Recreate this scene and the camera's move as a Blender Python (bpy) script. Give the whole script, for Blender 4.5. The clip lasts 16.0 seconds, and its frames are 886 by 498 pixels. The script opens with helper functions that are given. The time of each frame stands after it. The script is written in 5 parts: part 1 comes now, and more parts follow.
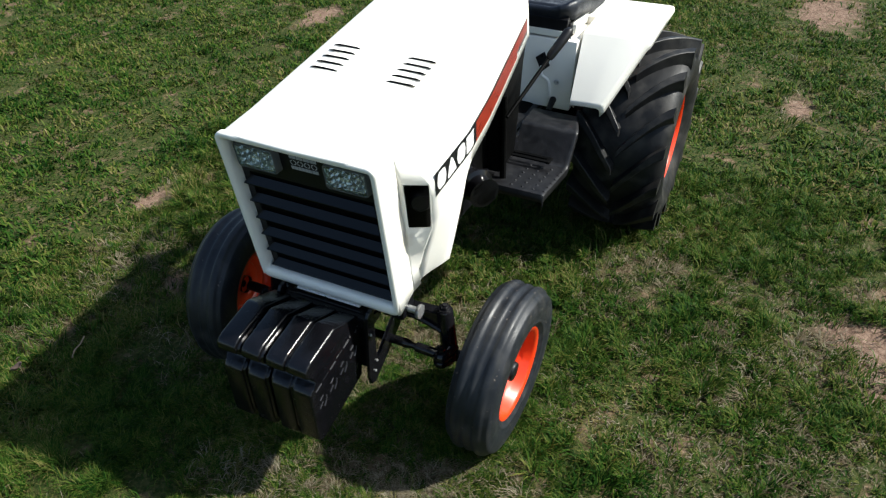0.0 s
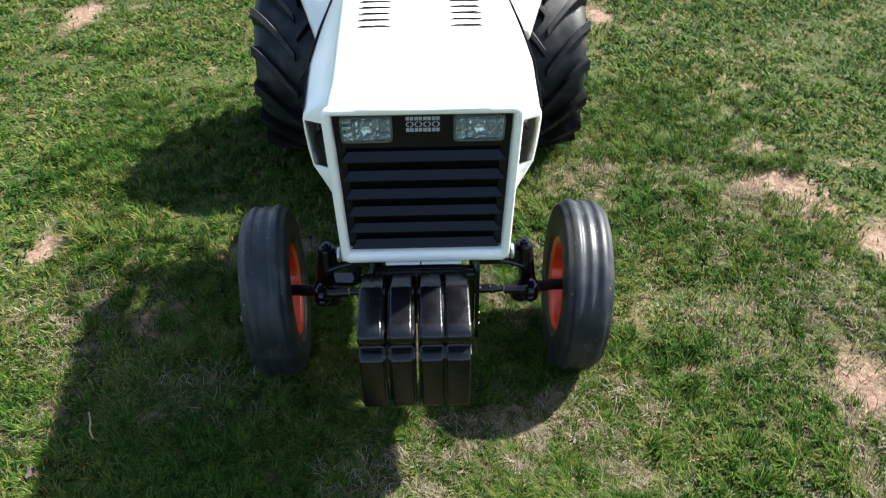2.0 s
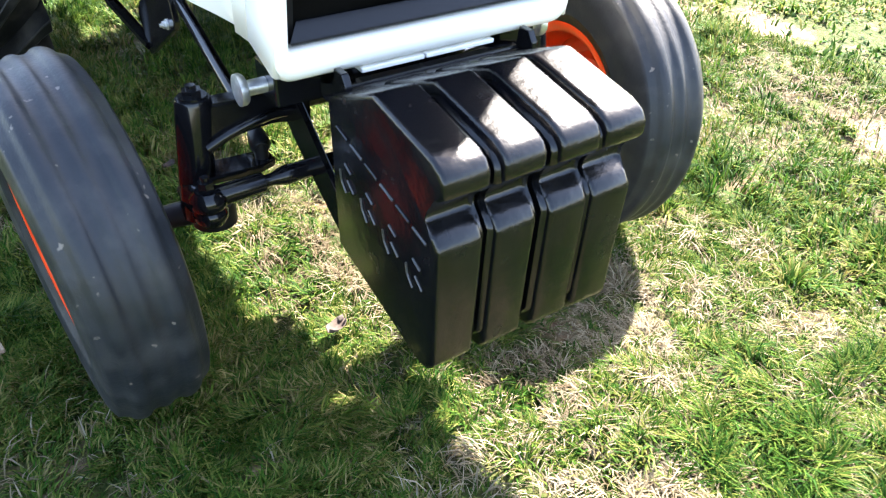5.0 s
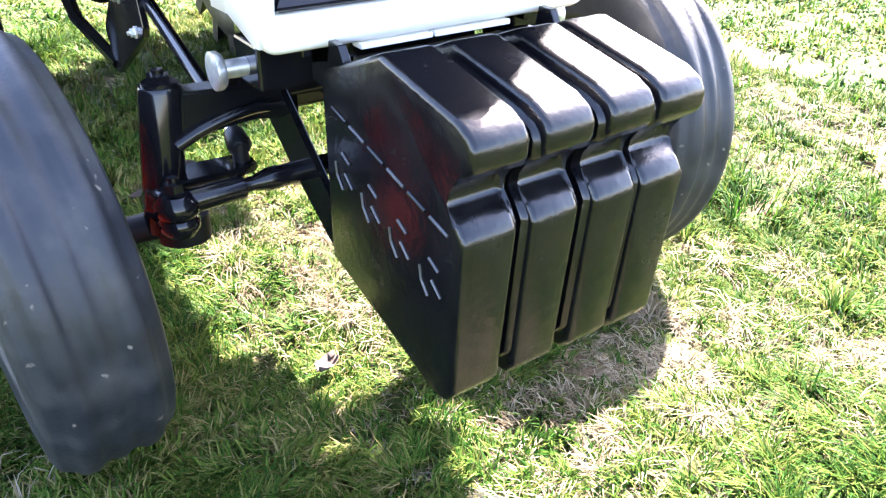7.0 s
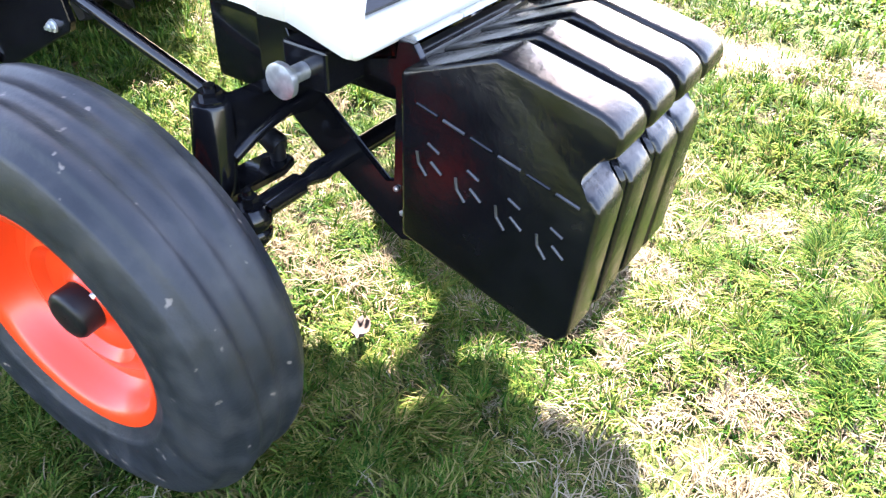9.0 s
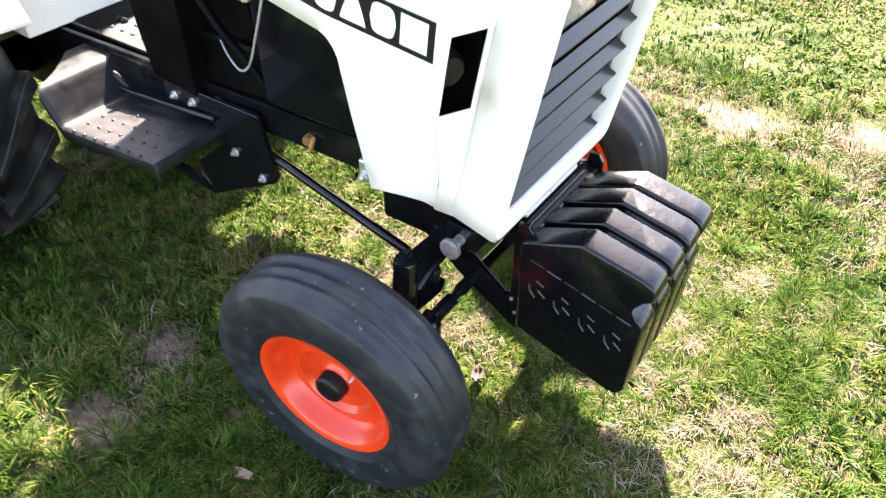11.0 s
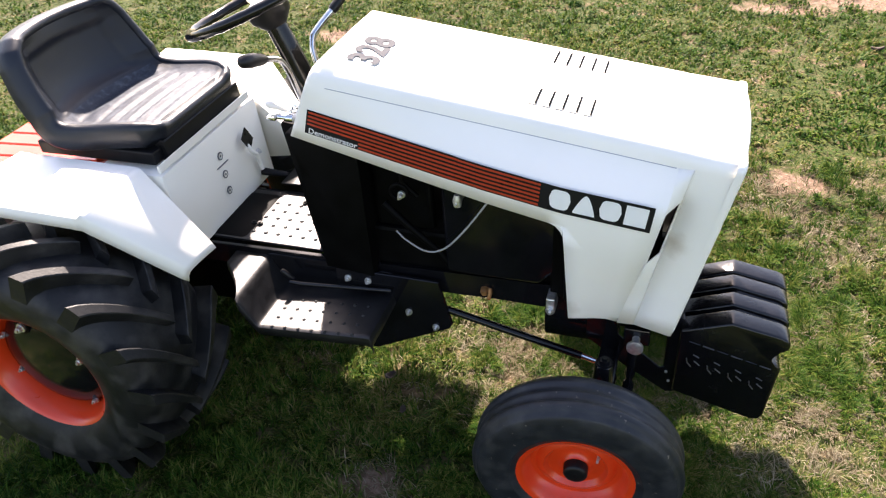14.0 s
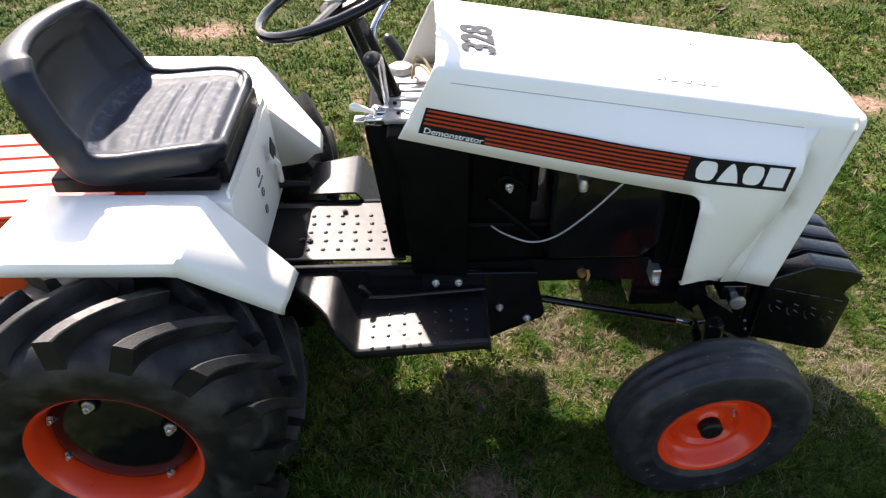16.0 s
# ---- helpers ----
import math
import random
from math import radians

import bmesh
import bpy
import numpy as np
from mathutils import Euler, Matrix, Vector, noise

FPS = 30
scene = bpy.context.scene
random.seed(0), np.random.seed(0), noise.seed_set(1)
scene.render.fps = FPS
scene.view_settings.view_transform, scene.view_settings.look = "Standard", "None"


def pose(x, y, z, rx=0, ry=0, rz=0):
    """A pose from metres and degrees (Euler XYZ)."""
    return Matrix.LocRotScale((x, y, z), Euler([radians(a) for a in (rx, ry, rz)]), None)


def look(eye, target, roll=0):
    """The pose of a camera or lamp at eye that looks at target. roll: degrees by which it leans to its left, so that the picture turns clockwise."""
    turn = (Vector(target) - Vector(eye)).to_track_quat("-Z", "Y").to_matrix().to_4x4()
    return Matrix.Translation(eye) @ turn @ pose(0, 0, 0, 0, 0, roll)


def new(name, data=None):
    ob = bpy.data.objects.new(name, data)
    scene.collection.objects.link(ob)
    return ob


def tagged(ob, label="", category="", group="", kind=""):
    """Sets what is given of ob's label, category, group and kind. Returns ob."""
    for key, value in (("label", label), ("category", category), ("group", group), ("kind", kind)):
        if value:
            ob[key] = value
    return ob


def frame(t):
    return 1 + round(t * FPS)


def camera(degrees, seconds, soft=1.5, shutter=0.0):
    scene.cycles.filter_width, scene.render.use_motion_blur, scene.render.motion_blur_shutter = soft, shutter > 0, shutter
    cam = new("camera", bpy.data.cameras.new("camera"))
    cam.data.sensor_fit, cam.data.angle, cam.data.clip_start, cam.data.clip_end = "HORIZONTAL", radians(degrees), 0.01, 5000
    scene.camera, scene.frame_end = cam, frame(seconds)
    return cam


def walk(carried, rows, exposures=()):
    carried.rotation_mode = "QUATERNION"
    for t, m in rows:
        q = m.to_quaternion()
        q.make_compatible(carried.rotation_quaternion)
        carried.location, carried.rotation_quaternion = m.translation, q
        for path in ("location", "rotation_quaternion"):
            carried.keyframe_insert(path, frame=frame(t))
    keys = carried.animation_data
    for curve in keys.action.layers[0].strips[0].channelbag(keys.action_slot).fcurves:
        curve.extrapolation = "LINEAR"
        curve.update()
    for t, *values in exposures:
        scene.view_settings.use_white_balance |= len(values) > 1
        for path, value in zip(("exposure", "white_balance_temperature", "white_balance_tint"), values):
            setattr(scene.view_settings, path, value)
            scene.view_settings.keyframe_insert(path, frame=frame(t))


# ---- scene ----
# the camera and its walk: x runs to the tractor's front, y to its left
cam = camera(60.2, 16.0, soft=1.2, shutter=0.25)
PATH = [
    (0, (2.4797, 0.8201, 1.5359), (1.2936, 0.2754, 0.6104), 0.61),
    (0.5, (2.5340, 0.6337, 1.5040), (1.3164, 0.1676, 0.5765), -0.69),
    (1, (2.5867, 0.4594, 1.5085), (1.3427, 0.0858, 0.5742), -2.36),
    (1.5, (2.6252, 0.2388, 1.4949), (1.3578, 0.0395, 0.5388), -1.80),
    (2, (2.6695, 0.0049, 1.4766), (1.3991, 0.0395, 0.5045), -0.31),
    (2.5, (2.5387, -0.1091, 1.4048), (1.3063, 0.0310, 0.3941), -2.48),
    (3, (2.4418, -0.2092, 1.3149), (1.2460, 0.0511, 0.2842), -3.51),
    (3.5, (2.3358, -0.2869, 1.1834), (1.1946, 0.0900, 0.1272), -4.04),
    (4, (2.2228, -0.4074, 1.0472), (1.1538, 0.1493, -0.0051), 0.09),
    (4.5, (2.0953, -0.4350, 0.8851), (1.0507, 0.2303, -0.1280), 1.68),
    (5, (2.0097, -0.4299, 0.7311), (0.9280, 0.2826, -0.2082), 0.79),
    (5.2, (1.9943, -0.4302, 0.6889), (0.8958, 0.3027, -0.2145), 0.69),
    (7.3, (1.9141, -0.4089, 0.6072), (0.7956, 0.3918, -0.2099), 0.54),
    (7.5, (1.9070, -0.4066, 0.6467), (0.8144, 0.3730, -0.2242), -1.57),
    (8, (1.8698, -0.4586, 0.6926), (0.9035, 0.3959, -0.2541), -1.17),
    (8.2, (1.8319, -0.4972, 0.6822), (0.9763, 0.4660, -0.2666), 1.25),
    (10.3, (1.7182, -0.8126, 0.9142), (1.0585, 0.2352, -0.0991), 1.83),
    (10.5, (1.7304, -0.8371, 0.9867), (1.0637, 0.1753, -0.0575), 0.99),
    (11, (1.7660, -0.9299, 1.1436), (1.0615, 0.0664, 0.1087), -0.50),
    (11.5, (1.7939, -1.0041, 1.2957), (1.0330, -0.0318, 0.2781), -3.23),
    (12, (1.8053, -1.0909, 1.3996), (1.0007, -0.1071, 0.4276), -5.48),
    (12.5, (1.7486, -1.2388, 1.4536), (0.9874, -0.1847, 0.5211), -5.11),
    (13, (1.6464, -1.3597, 1.4777), (0.9781, -0.2545, 0.5332), -5.05),
    (13.5, (1.4872, -1.3947, 1.4929), (0.9023, -0.2361, 0.5571), -5.48),
    (14, (1.2933, -1.4201, 1.5323), (0.8528, -0.2055, 0.5885), -4.36),
    (14.5, (1.1064, -1.4618, 1.5474), (0.8360, -0.1949, 0.6084), -2.05),
    (15, (0.9044, -1.4946, 1.5615), (0.7812, -0.2066, 0.6203), -0.12),
    (15.5, (0.7768, -1.5096, 1.5500), (0.7059, -0.2227, 0.6020), -0.86),
    (16, (0.5834, -1.4537, 1.5347), (0.6058, -0.1924, 0.5505), -0.28),
]
EXPOSURES = [(0, 0.96, 6400, 5), (1, 1.34, 6400, 5), (2, 2.09, 6400, 7), (3, 2.80, 6600, 10), (4, 3.42, 6800, 12), (5, 3.82, 6900, 14), (7.5, 4.56, 6550, 23), (8.2, 4.54, 6600, 23), (10.5, 4.00, 7450, 20), (11.5, 3.52, 7500, 22), (12.5, 3.00, 7450, 22), (13.5, 2.63, 7450, 22), (14.5, 2.29, 7300, 20), (16, 2.06, 7150, 18)]
walk(cam, [(t, look(eye, target, roll)) for t, eye, target, roll in PATH], EXPOSURES)


# ---- daylight ----
SHADE_X, SHADE_Y = 0.43, -0.86          # metres that a shadow runs for each metre of height
sun_dir = Vector((-SHADE_X, -SHADE_Y, 1.0)).normalized()
world = bpy.data.worlds.new("sky")
scene.world = world
world.use_nodes = True
wn = world.node_tree
sky = wn.nodes.new("ShaderNodeTexSky")
sky.sky_type = "NISHITA"
sky.sun_disc = False
sky.sun_elevation = math.asin(sun_dir.z)
sky.sun_rotation = math.atan2(sun_dir.x, sun_dir.y)
sky.air_density, sky.dust_density, sky.ozone_density = 1.0, 1.3, 0.8
wn.links.new(sky.outputs[0], wn.nodes["Background"].inputs[0])
wn.nodes["Background"].inputs[1].default_value = 0.086
sun_data = bpy.data.lights.new("sun", "SUN")
sun_data.energy, sun_data.angle, sun_data.color = 4.6, radians(1.4), (1.0, 0.965, 0.91)
sun = new("sun", sun_data)
sun.matrix_world = look(sun_dir * 20, (0, 0, 0))


# ---- materials ----
def material(name, base, rough=0.5, metal=0.0, vary=0.15, scale=30.0, bump=0.0, bump_scale=200.0, coat=0.0, dirt=None, dirt_amount=0.0, dirt_scale=9.0):
    """A surface with fine and coarse variation of colour and gloss, relief, and stains of a colour of their own."""
    m = bpy.data.materials.new(name)
    m.use_nodes = True
    nt = m.node_tree
    b = nt.nodes["Principled BSDF"]
    tc = nt.nodes.new("ShaderNodeTexCoord")
    fine = nt.nodes.new("ShaderNodeTexNoise")
    fine.inputs["Scale"].default_value, fine.inputs["Detail"].default_value = scale, 6
    nt.links.new(tc.outputs["Object"], fine.inputs["Vector"])
    ramp = nt.nodes.new("ShaderNodeMapRange")
    ramp.inputs[1].default_value, ramp.inputs[2].default_value = 0.3, 0.7
    ramp.inputs[3].default_value, ramp.inputs[4].default_value = 1 - vary, 1 + vary
    nt.links.new(fine.outputs[0], ramp.inputs[0])
    mul = nt.nodes.new("ShaderNodeVectorMath")
    mul.operation = "SCALE"
    mul.inputs[0].default_value = base
    nt.links.new(ramp.outputs[0], mul.inputs["Scale"])
    colour = mul.outputs[0]
    if dirt:
        big = nt.nodes.new("ShaderNodeTexNoise")
        big.inputs["Scale"].default_value, big.inputs["Detail"].default_value = dirt_scale, 8
        nt.links.new(tc.outputs["Object"], big.inputs["Vector"])
        cut = nt.nodes.new("ShaderNodeMapRange")
        cut.inputs[1].default_value, cut.inputs[2].default_value = 0.48, 0.72
        cut.inputs[3].default_value, cut.inputs[4].default_value = 0.0, dirt_amount
        nt.links.new(big.outputs[0], cut.inputs[0])
        mix = nt.nodes.new("ShaderNodeMix")
        mix.data_type = "RGBA"
        nt.links.new(cut.outputs[0], mix.inputs[0])
        nt.links.new(colour, mix.inputs[6])
        mix.inputs[7].default_value = (*dirt, 1)
        colour = mix.outputs[2]
    nt.links.new(colour, b.inputs["Base Color"])
    rr = nt.nodes.new("ShaderNodeMapRange")
    rr.inputs[1].default_value, rr.inputs[2].default_value = 0.3, 0.7
    rr.inputs[3].default_value, rr.inputs[4].default_value = rough * 0.82, min(1.0, rough * 1.18)
    nt.links.new(fine.outputs[0], rr.inputs[0])
    nt.links.new(rr.outputs[0], b.inputs["Roughness"])
    b.inputs["Metallic"].default_value = metal
    b.inputs["Coat Weight"].default_value = coat
    b.inputs["Coat Roughness"].default_value = 0.08
    if bump:
        grain = nt.nodes.new("ShaderNodeTexNoise")
        grain.inputs["Scale"].default_value, grain.inputs["Detail"].default_value = bump_scale, 4
        nt.links.new(tc.outputs["Object"], grain.inputs["Vector"])
        bn = nt.nodes.new("ShaderNodeBump")
        bn.inputs["Strength"].default_value, bn.inputs["Distance"].default_value = bump, 0.002
        nt.links.new(grain.outputs[0], bn.inputs["Height"])
        nt.links.new(bn.outputs[0], b.inputs["Normal"])
    return m


WHITE = material("white_paint", (0.86, 0.83, 0.755), 0.34, vary=0.02, scale=6, bump=0.03, bump_scale=350, coat=0.10)
HOODWHITE = material("white_hood_paint", (0.86, 0.83, 0.755), 0.34, vary=0.02, scale=6, bump=0.03, bump_scale=350, coat=0.10)


def add_stains(m, spots, colour):
    """Faint yellow-brown stains of ragged outline at places (x, y, z, radius)."""
    nt = m.node_tree
    b = nt.nodes["Principled BSDF"]
    tc = nt.nodes.new("ShaderNodeTexCoord")
    noise_node = nt.nodes.new("ShaderNodeTexNoise")
    noise_node.inputs["Scale"].default_value, noise_node.inputs["Detail"].default_value = 40, 6
    nt.links.new(tc.outputs["Object"], noise_node.inputs["Vector"])
    for x, y, z, radius in spots:
        gap = nt.nodes.new("ShaderNodeVectorMath")
        gap.operation = "DISTANCE"
        nt.links.new(tc.outputs["Object"], gap.inputs[0])
        gap.inputs[1].default_value = (x, y, z)
        rag = nt.nodes.new("ShaderNodeMath")
        rag.operation = "MULTIPLY_ADD"
        nt.links.new(noise_node.outputs[0], rag.inputs[0])
        rag.inputs[1].default_value = radius * 1.1
        nt.links.new(gap.outputs["Value"], rag.inputs[2])
        fade = nt.nodes.new("ShaderNodeMapRange")
        fade.inputs[1].default_value, fade.inputs[2].default_value = radius * 0.5, radius * 1.5
        fade.inputs[3].default_value, fade.inputs[4].default_value = 0.55, 0.0
        nt.links.new(rag.outputs[0], fade.inputs[0])
        mix = nt.nodes.new("ShaderNodeMix")
        mix.data_type = "RGBA"
        nt.links.new(fade.outputs[0], mix.inputs[0])
        nt.links.new(b.inputs["Base Color"].links[0].from_socket, mix.inputs[6])
        mix.inputs[7].default_value = (*colour, 1)
        nt.links.new(mix.outputs[2], b.inputs["Base Color"])


add_stains(HOODWHITE, ((1.310, -0.181, 0.655, 0.040), (1.300, 0.184, 0.600, 0.035), (1.12, -0.20, 0.485, 0.03)), (0.42, 0.33, 0.20))
BLACK = material("black_gloss_paint", (0.005, 0.005, 0.006), 0.13, vary=0.25, scale=25, bump=0.03, bump_scale=120)
CAST = material("black_painted_cast_iron", (0.003, 0.003, 0.004), 0.24, vary=0.25, scale=30, bump=0.35, bump_scale=90)
CAST.node_tree.nodes["Principled BSDF"].inputs["Specular IOR Level"].default_value = 0.33
SATIN = material("satin_black_steel", (0.008, 0.008, 0.009), 0.42, vary=0.25, scale=40, bump=0.1, bump_scale=250)
PLASTIC = material("black_plastic", (0.006, 0.006, 0.007), 0.40, vary=0.15, scale=40, bump=0.08, bump_scale=500)
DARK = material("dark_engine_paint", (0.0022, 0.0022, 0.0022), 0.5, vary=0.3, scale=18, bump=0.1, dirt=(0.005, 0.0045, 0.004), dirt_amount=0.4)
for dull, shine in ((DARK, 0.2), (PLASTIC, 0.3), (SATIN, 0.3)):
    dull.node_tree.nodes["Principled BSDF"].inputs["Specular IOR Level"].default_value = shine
STEP = material("worn_black_step_steel", (0.004, 0.004, 0.005), 0.47, vary=0.3, scale=45, bump=0.2, bump_scale=300, dirt=(0.012, 0.012, 0.013), dirt_amount=0.6, dirt_scale=22)
STEP.node_tree.nodes["Principled BSDF"].inputs["Specular IOR Level"].default_value = 0.13
ORANGE = material("orange_red_paint", (0.7052, 0.0447, 0.0077), 0.33, vary=0.05, scale=14, bump=0.04, coat=0.25)
RUBBER = material("tyre_rubber", (0.0120, 0.0140, 0.0176), 0.46, vary=0.25, scale=35, bump=0.2, bump_scale=260, dirt=(0.0700, 0.0665, 0.0620), dirt_amount=0.3, dirt_scale=26)


def add_specks(m, colour, scale, low, high):
    """Small pale specks of dried mud."""
    nt = m.node_tree
    b = nt.nodes["Principled BSDF"]
    tc = nt.nodes.new("ShaderNodeTexCoord")
    spots = nt.nodes.new("ShaderNodeTexNoise")
    spots.inputs["Scale"].default_value, spots.inputs["Detail"].default_value = scale, 2
    nt.links.new(tc.outputs["Object"], spots.inputs["Vector"])
    cut = nt.nodes.new("ShaderNodeMapRange")
    cut.inputs[1].default_value, cut.inputs[2].default_value = low, high
    nt.links.new(spots.outputs[0], cut.inputs[0])
    mix = nt.nodes.new("ShaderNodeMix")
    mix.data_type = "RGBA"
    nt.links.new(cut.outputs[0], mix.inputs[0])
    nt.links.new(b.inputs["Base Color"].links[0].from_socket, mix.inputs[6])
    mix.inputs[7].default_value = (*colour, 1)
    nt.links.new(mix.outputs[2], b.inputs["Base Color"])


add_specks(RUBBER, (0.13, 0.11, 0.095), 75, 0.70, 0.75)
STEP.node_tree.nodes["Principled BSDF"].inputs["Specular IOR Level"].default_value = 0.5
LUGRUBBER = material("dusty_tread_rubber", (0.0060, 0.0062, 0.0068), 0.52, vary=0.3, scale=30, bump=0.25, bump_scale=220, dirt=(0.0680, 0.0630, 0.0560), dirt_amount=0.55, dirt_scale=16)
for tyre in (RUBBER, LUGRUBBER):
    tyre.node_tree.nodes["Principled BSDF"].inputs["Specular IOR Level"].default_value = 0.33
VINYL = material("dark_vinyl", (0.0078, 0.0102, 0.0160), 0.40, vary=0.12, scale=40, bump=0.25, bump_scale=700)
# pale blue-grey holds both dust and the sun's glare on the vinyl
PAD = material("dust_and_glare_seat_pad", (0.0360, 0.0420, 0.0540), 0.50, vary=0.3, scale=160, bump=0.35, bump_scale=700, dirt=(0.1050, 0.1180, 0.1380), dirt_amount=0.8, dirt_scale=60)
CHROME = material("bright_metal", (0.72, 0.73, 0.74), 0.16, metal=1.0, vary=0.08, scale=60)
ZINC = material("zinc_bolts", (0.6660, 0.6660, 0.6570), 0.40, metal=0.9, vary=0.2, scale=120)
RUST = material("rusty_brass", (0.30, 0.14, 0.05), 0.5, metal=0.7, vary=0.3, scale=120)
WORN = material("worn_cast_iron_edges", (0.034, 0.034, 0.037), 0.35, vary=0.4, scale=120, bump=0.2, bump_scale=200)
CABLE = material("grey_cable_sheath", (0.3360, 0.3280, 0.3200), 0.45, vary=0.1, scale=80)
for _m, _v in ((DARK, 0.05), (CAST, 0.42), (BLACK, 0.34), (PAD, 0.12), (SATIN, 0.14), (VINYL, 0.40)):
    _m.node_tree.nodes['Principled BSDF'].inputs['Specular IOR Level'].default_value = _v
DEC_BLACK = material("black_decal", (0.012, 0.012, 0.013), 0.3, vary=0.05)
DEC_ORANGE = material("red_orange_decal", (0.400, 0.0365, 0.0126), 0.35, vary=0.05)
DEC_WHITE = material("white_decal", (0.82, 0.82, 0.80), 0.35, vary=0.03)
DEC_GREY = material("silver_grey_decal", (0.36, 0.36, 0.38), 0.4, vary=0.05)
NUMBER_GREY = material("silver_foil_decal", (0.058, 0.060, 0.068), 0.7, vary=0.05)
NUMBER_GREY.node_tree.nodes["Principled BSDF"].inputs["Specular IOR Level"].default_value = 0.05
DEC_DARK = material("dark_grey_decal", (0.10, 0.10, 0.11), 0.4, vary=0.05)
for _m, _v in ((DEC_BLACK, 0.15), (DEC_GREY, 0.2)):
    _m.node_tree.nodes['Principled BSDF'].inputs['Specular IOR Level'].default_value = _v
REFLECTOR = material("lamp_reflector", (0.60, 0.64, 0.63), 0.22, metal=0.85, vary=0.2, scale=70, bump=0.3, bump_scale=70)
BONE = material("pale_wood_chip", (0.2080, 0.1520, 0.1000), 0.8, vary=0.2, scale=80, bump=0.3)
DRYLEAF = material("dry_leaf", (0.045, 0.030, 0.023), 0.85, vary=0.3, scale=90, bump=0.3)

GLASS = bpy.data.materials.new("clear_lamp_glass")
GLASS.use_nodes = True
_g = GLASS.node_tree.nodes["Principled BSDF"]
_g.inputs["Base Color"].default_value = (0.93, 0.97, 0.97, 1)
_g.inputs["Roughness"].default_value = 0.08
_g.inputs["Transmission Weight"].default_value = 1.0
_g.inputs["IOR"].default_value = 1.45


# ---- building helpers ----
def part(name, bm, mat, parent, label="", smooth=None):
    """Links a bmesh as one mesh object under a thing or a part. smooth: degrees under which edges are shaded round."""
    bmesh.ops.recalc_face_normals(bm, faces=bm.faces)
    me = bpy.data.meshes.new(name)
    bm.to_mesh(me)
    bm.free()
    if smooth:
        me.polygons.foreach_set("use_smooth", [True] * len(me.polygons))
        me.set_sharp_from_angle(angle=radians(smooth))
    for one in (mat if isinstance(mat, (list, tuple)) else [mat]):
        me.materials.append(one)
    ob = new(name, me)
    ob.parent = parent
    if label:
        tagged(ob, label)
    return ob


def grid(bm, rows, closed=False, mat=0):
    """A sheet of quads through rows of places."""
    vs = [[bm.verts.new(p) for p in row] for row in rows]
    for a, b in zip(vs, vs[1:]):
        n = len(a)
        for j in range(n if closed else n - 1):
            f = bm.faces.new((a[j], a[(j + 1) % n], b[(j + 1) % n], b[j]))
            f.material_index = mat
    return vs


def box(bm, x0, x1, y0, y1, z0, z1, bevel=0.003, turn=None):
    m = Matrix.LocRotScale(((x0 + x1) / 2, (y0 + y1) / 2, (z0 + z1) / 2), turn, (abs(x1 - x0), abs(y1 - y0), abs(z1 - z0)))
    made = bmesh.ops.create_cube(bm, size=1, matrix=m)["verts"]
    if bevel:
        edges = list({e for v in made for e in v.link_edges})
        bmesh.ops.bevel(bm, geom=edges, offset=bevel, segments=2, affect="EDGES", profile=0.5)


def prism(bm, outline, y0, y1, bevel=0.0, segments=2):
    """A slab with an outline in x and z, between two y."""
    a = [bm.verts.new((x, y0, z)) for x, z in outline]
    b = [bm.verts.new((x, y1, z)) for x, z in outline]
    faces = [bm.faces.new(a), bm.faces.new(b[::-1])]
    n = len(a)
    for i in range(n):
        faces.append(bm.faces.new((a[i], b[i], b[(i + 1) % n], a[(i + 1) % n])))
    if bevel:
        bmesh.ops.bevel(bm, geom=list({e for f in faces for e in f.edges}), offset=bevel, segments=segments, affect="EDGES", profile=0.5)


def tube(bm, places, radius, sides=12, caps=True):
    """A round bar through places; radius may be one number or one for each place."""
    places = [Vector(p) for p in places]
    radii = radius if isinstance(radius, (list, tuple)) else [radius] * len(places)
    rings, normal = [], None
    for i, p in enumerate(places):
        d = (places[min(i + 1, len(places) - 1)] - places[max(i - 1, 0)]).normalized()
        if normal is None:
            normal = d.orthogonal().normalized()
        normal = (normal - d * normal.dot(d)).normalized()
        other = d.cross(normal)
        rings.append([p + radii[i] * (math.cos(a) * normal + math.sin(a) * other) for a in [2 * math.pi * k / sides for k in range(sides)]])
    vs = grid(bm, rings, closed=True)
    if caps:
        bm.faces.new(vs[0][::-1])
        bm.faces.new(vs[-1])


def smooth_path(places, steps=6):
    """A rounded line (Catmull-Rom) through places."""
    p = [Vector(q) for q in places]
    p = [2 * p[0] - p[1]] + p + [2 * p[-1] - p[-2]]
    out = []
    for i in range(1, len(p) - 2):
        for k in range(steps):
            t = k / steps
            out.append(0.5 * (2 * p[i] + (p[i + 1] - p[i - 1]) * t + (2 * p[i - 1] - 5 * p[i] + 4 * p[i + 1] - p[i + 2]) * t * t + (3 * p[i] - p[i - 1] - 3 * p[i + 1] + p[i + 2]) * t ** 3))
    return out + [p[-2]]


def lathe(bm, centre, profile, sides=64, mat=0):
    """Turns a profile of (y, radius) round the line along y through centre."""
    cx, cy, cz = centre
    rows = [[(cx + r * math.cos(2 * math.pi * k / sides), cy + y, cz + r * math.sin(2 * math.pi * k / sides)) for k in range(sides)] for y, r in profile]
    return grid(bm, rows, closed=True, mat=mat)


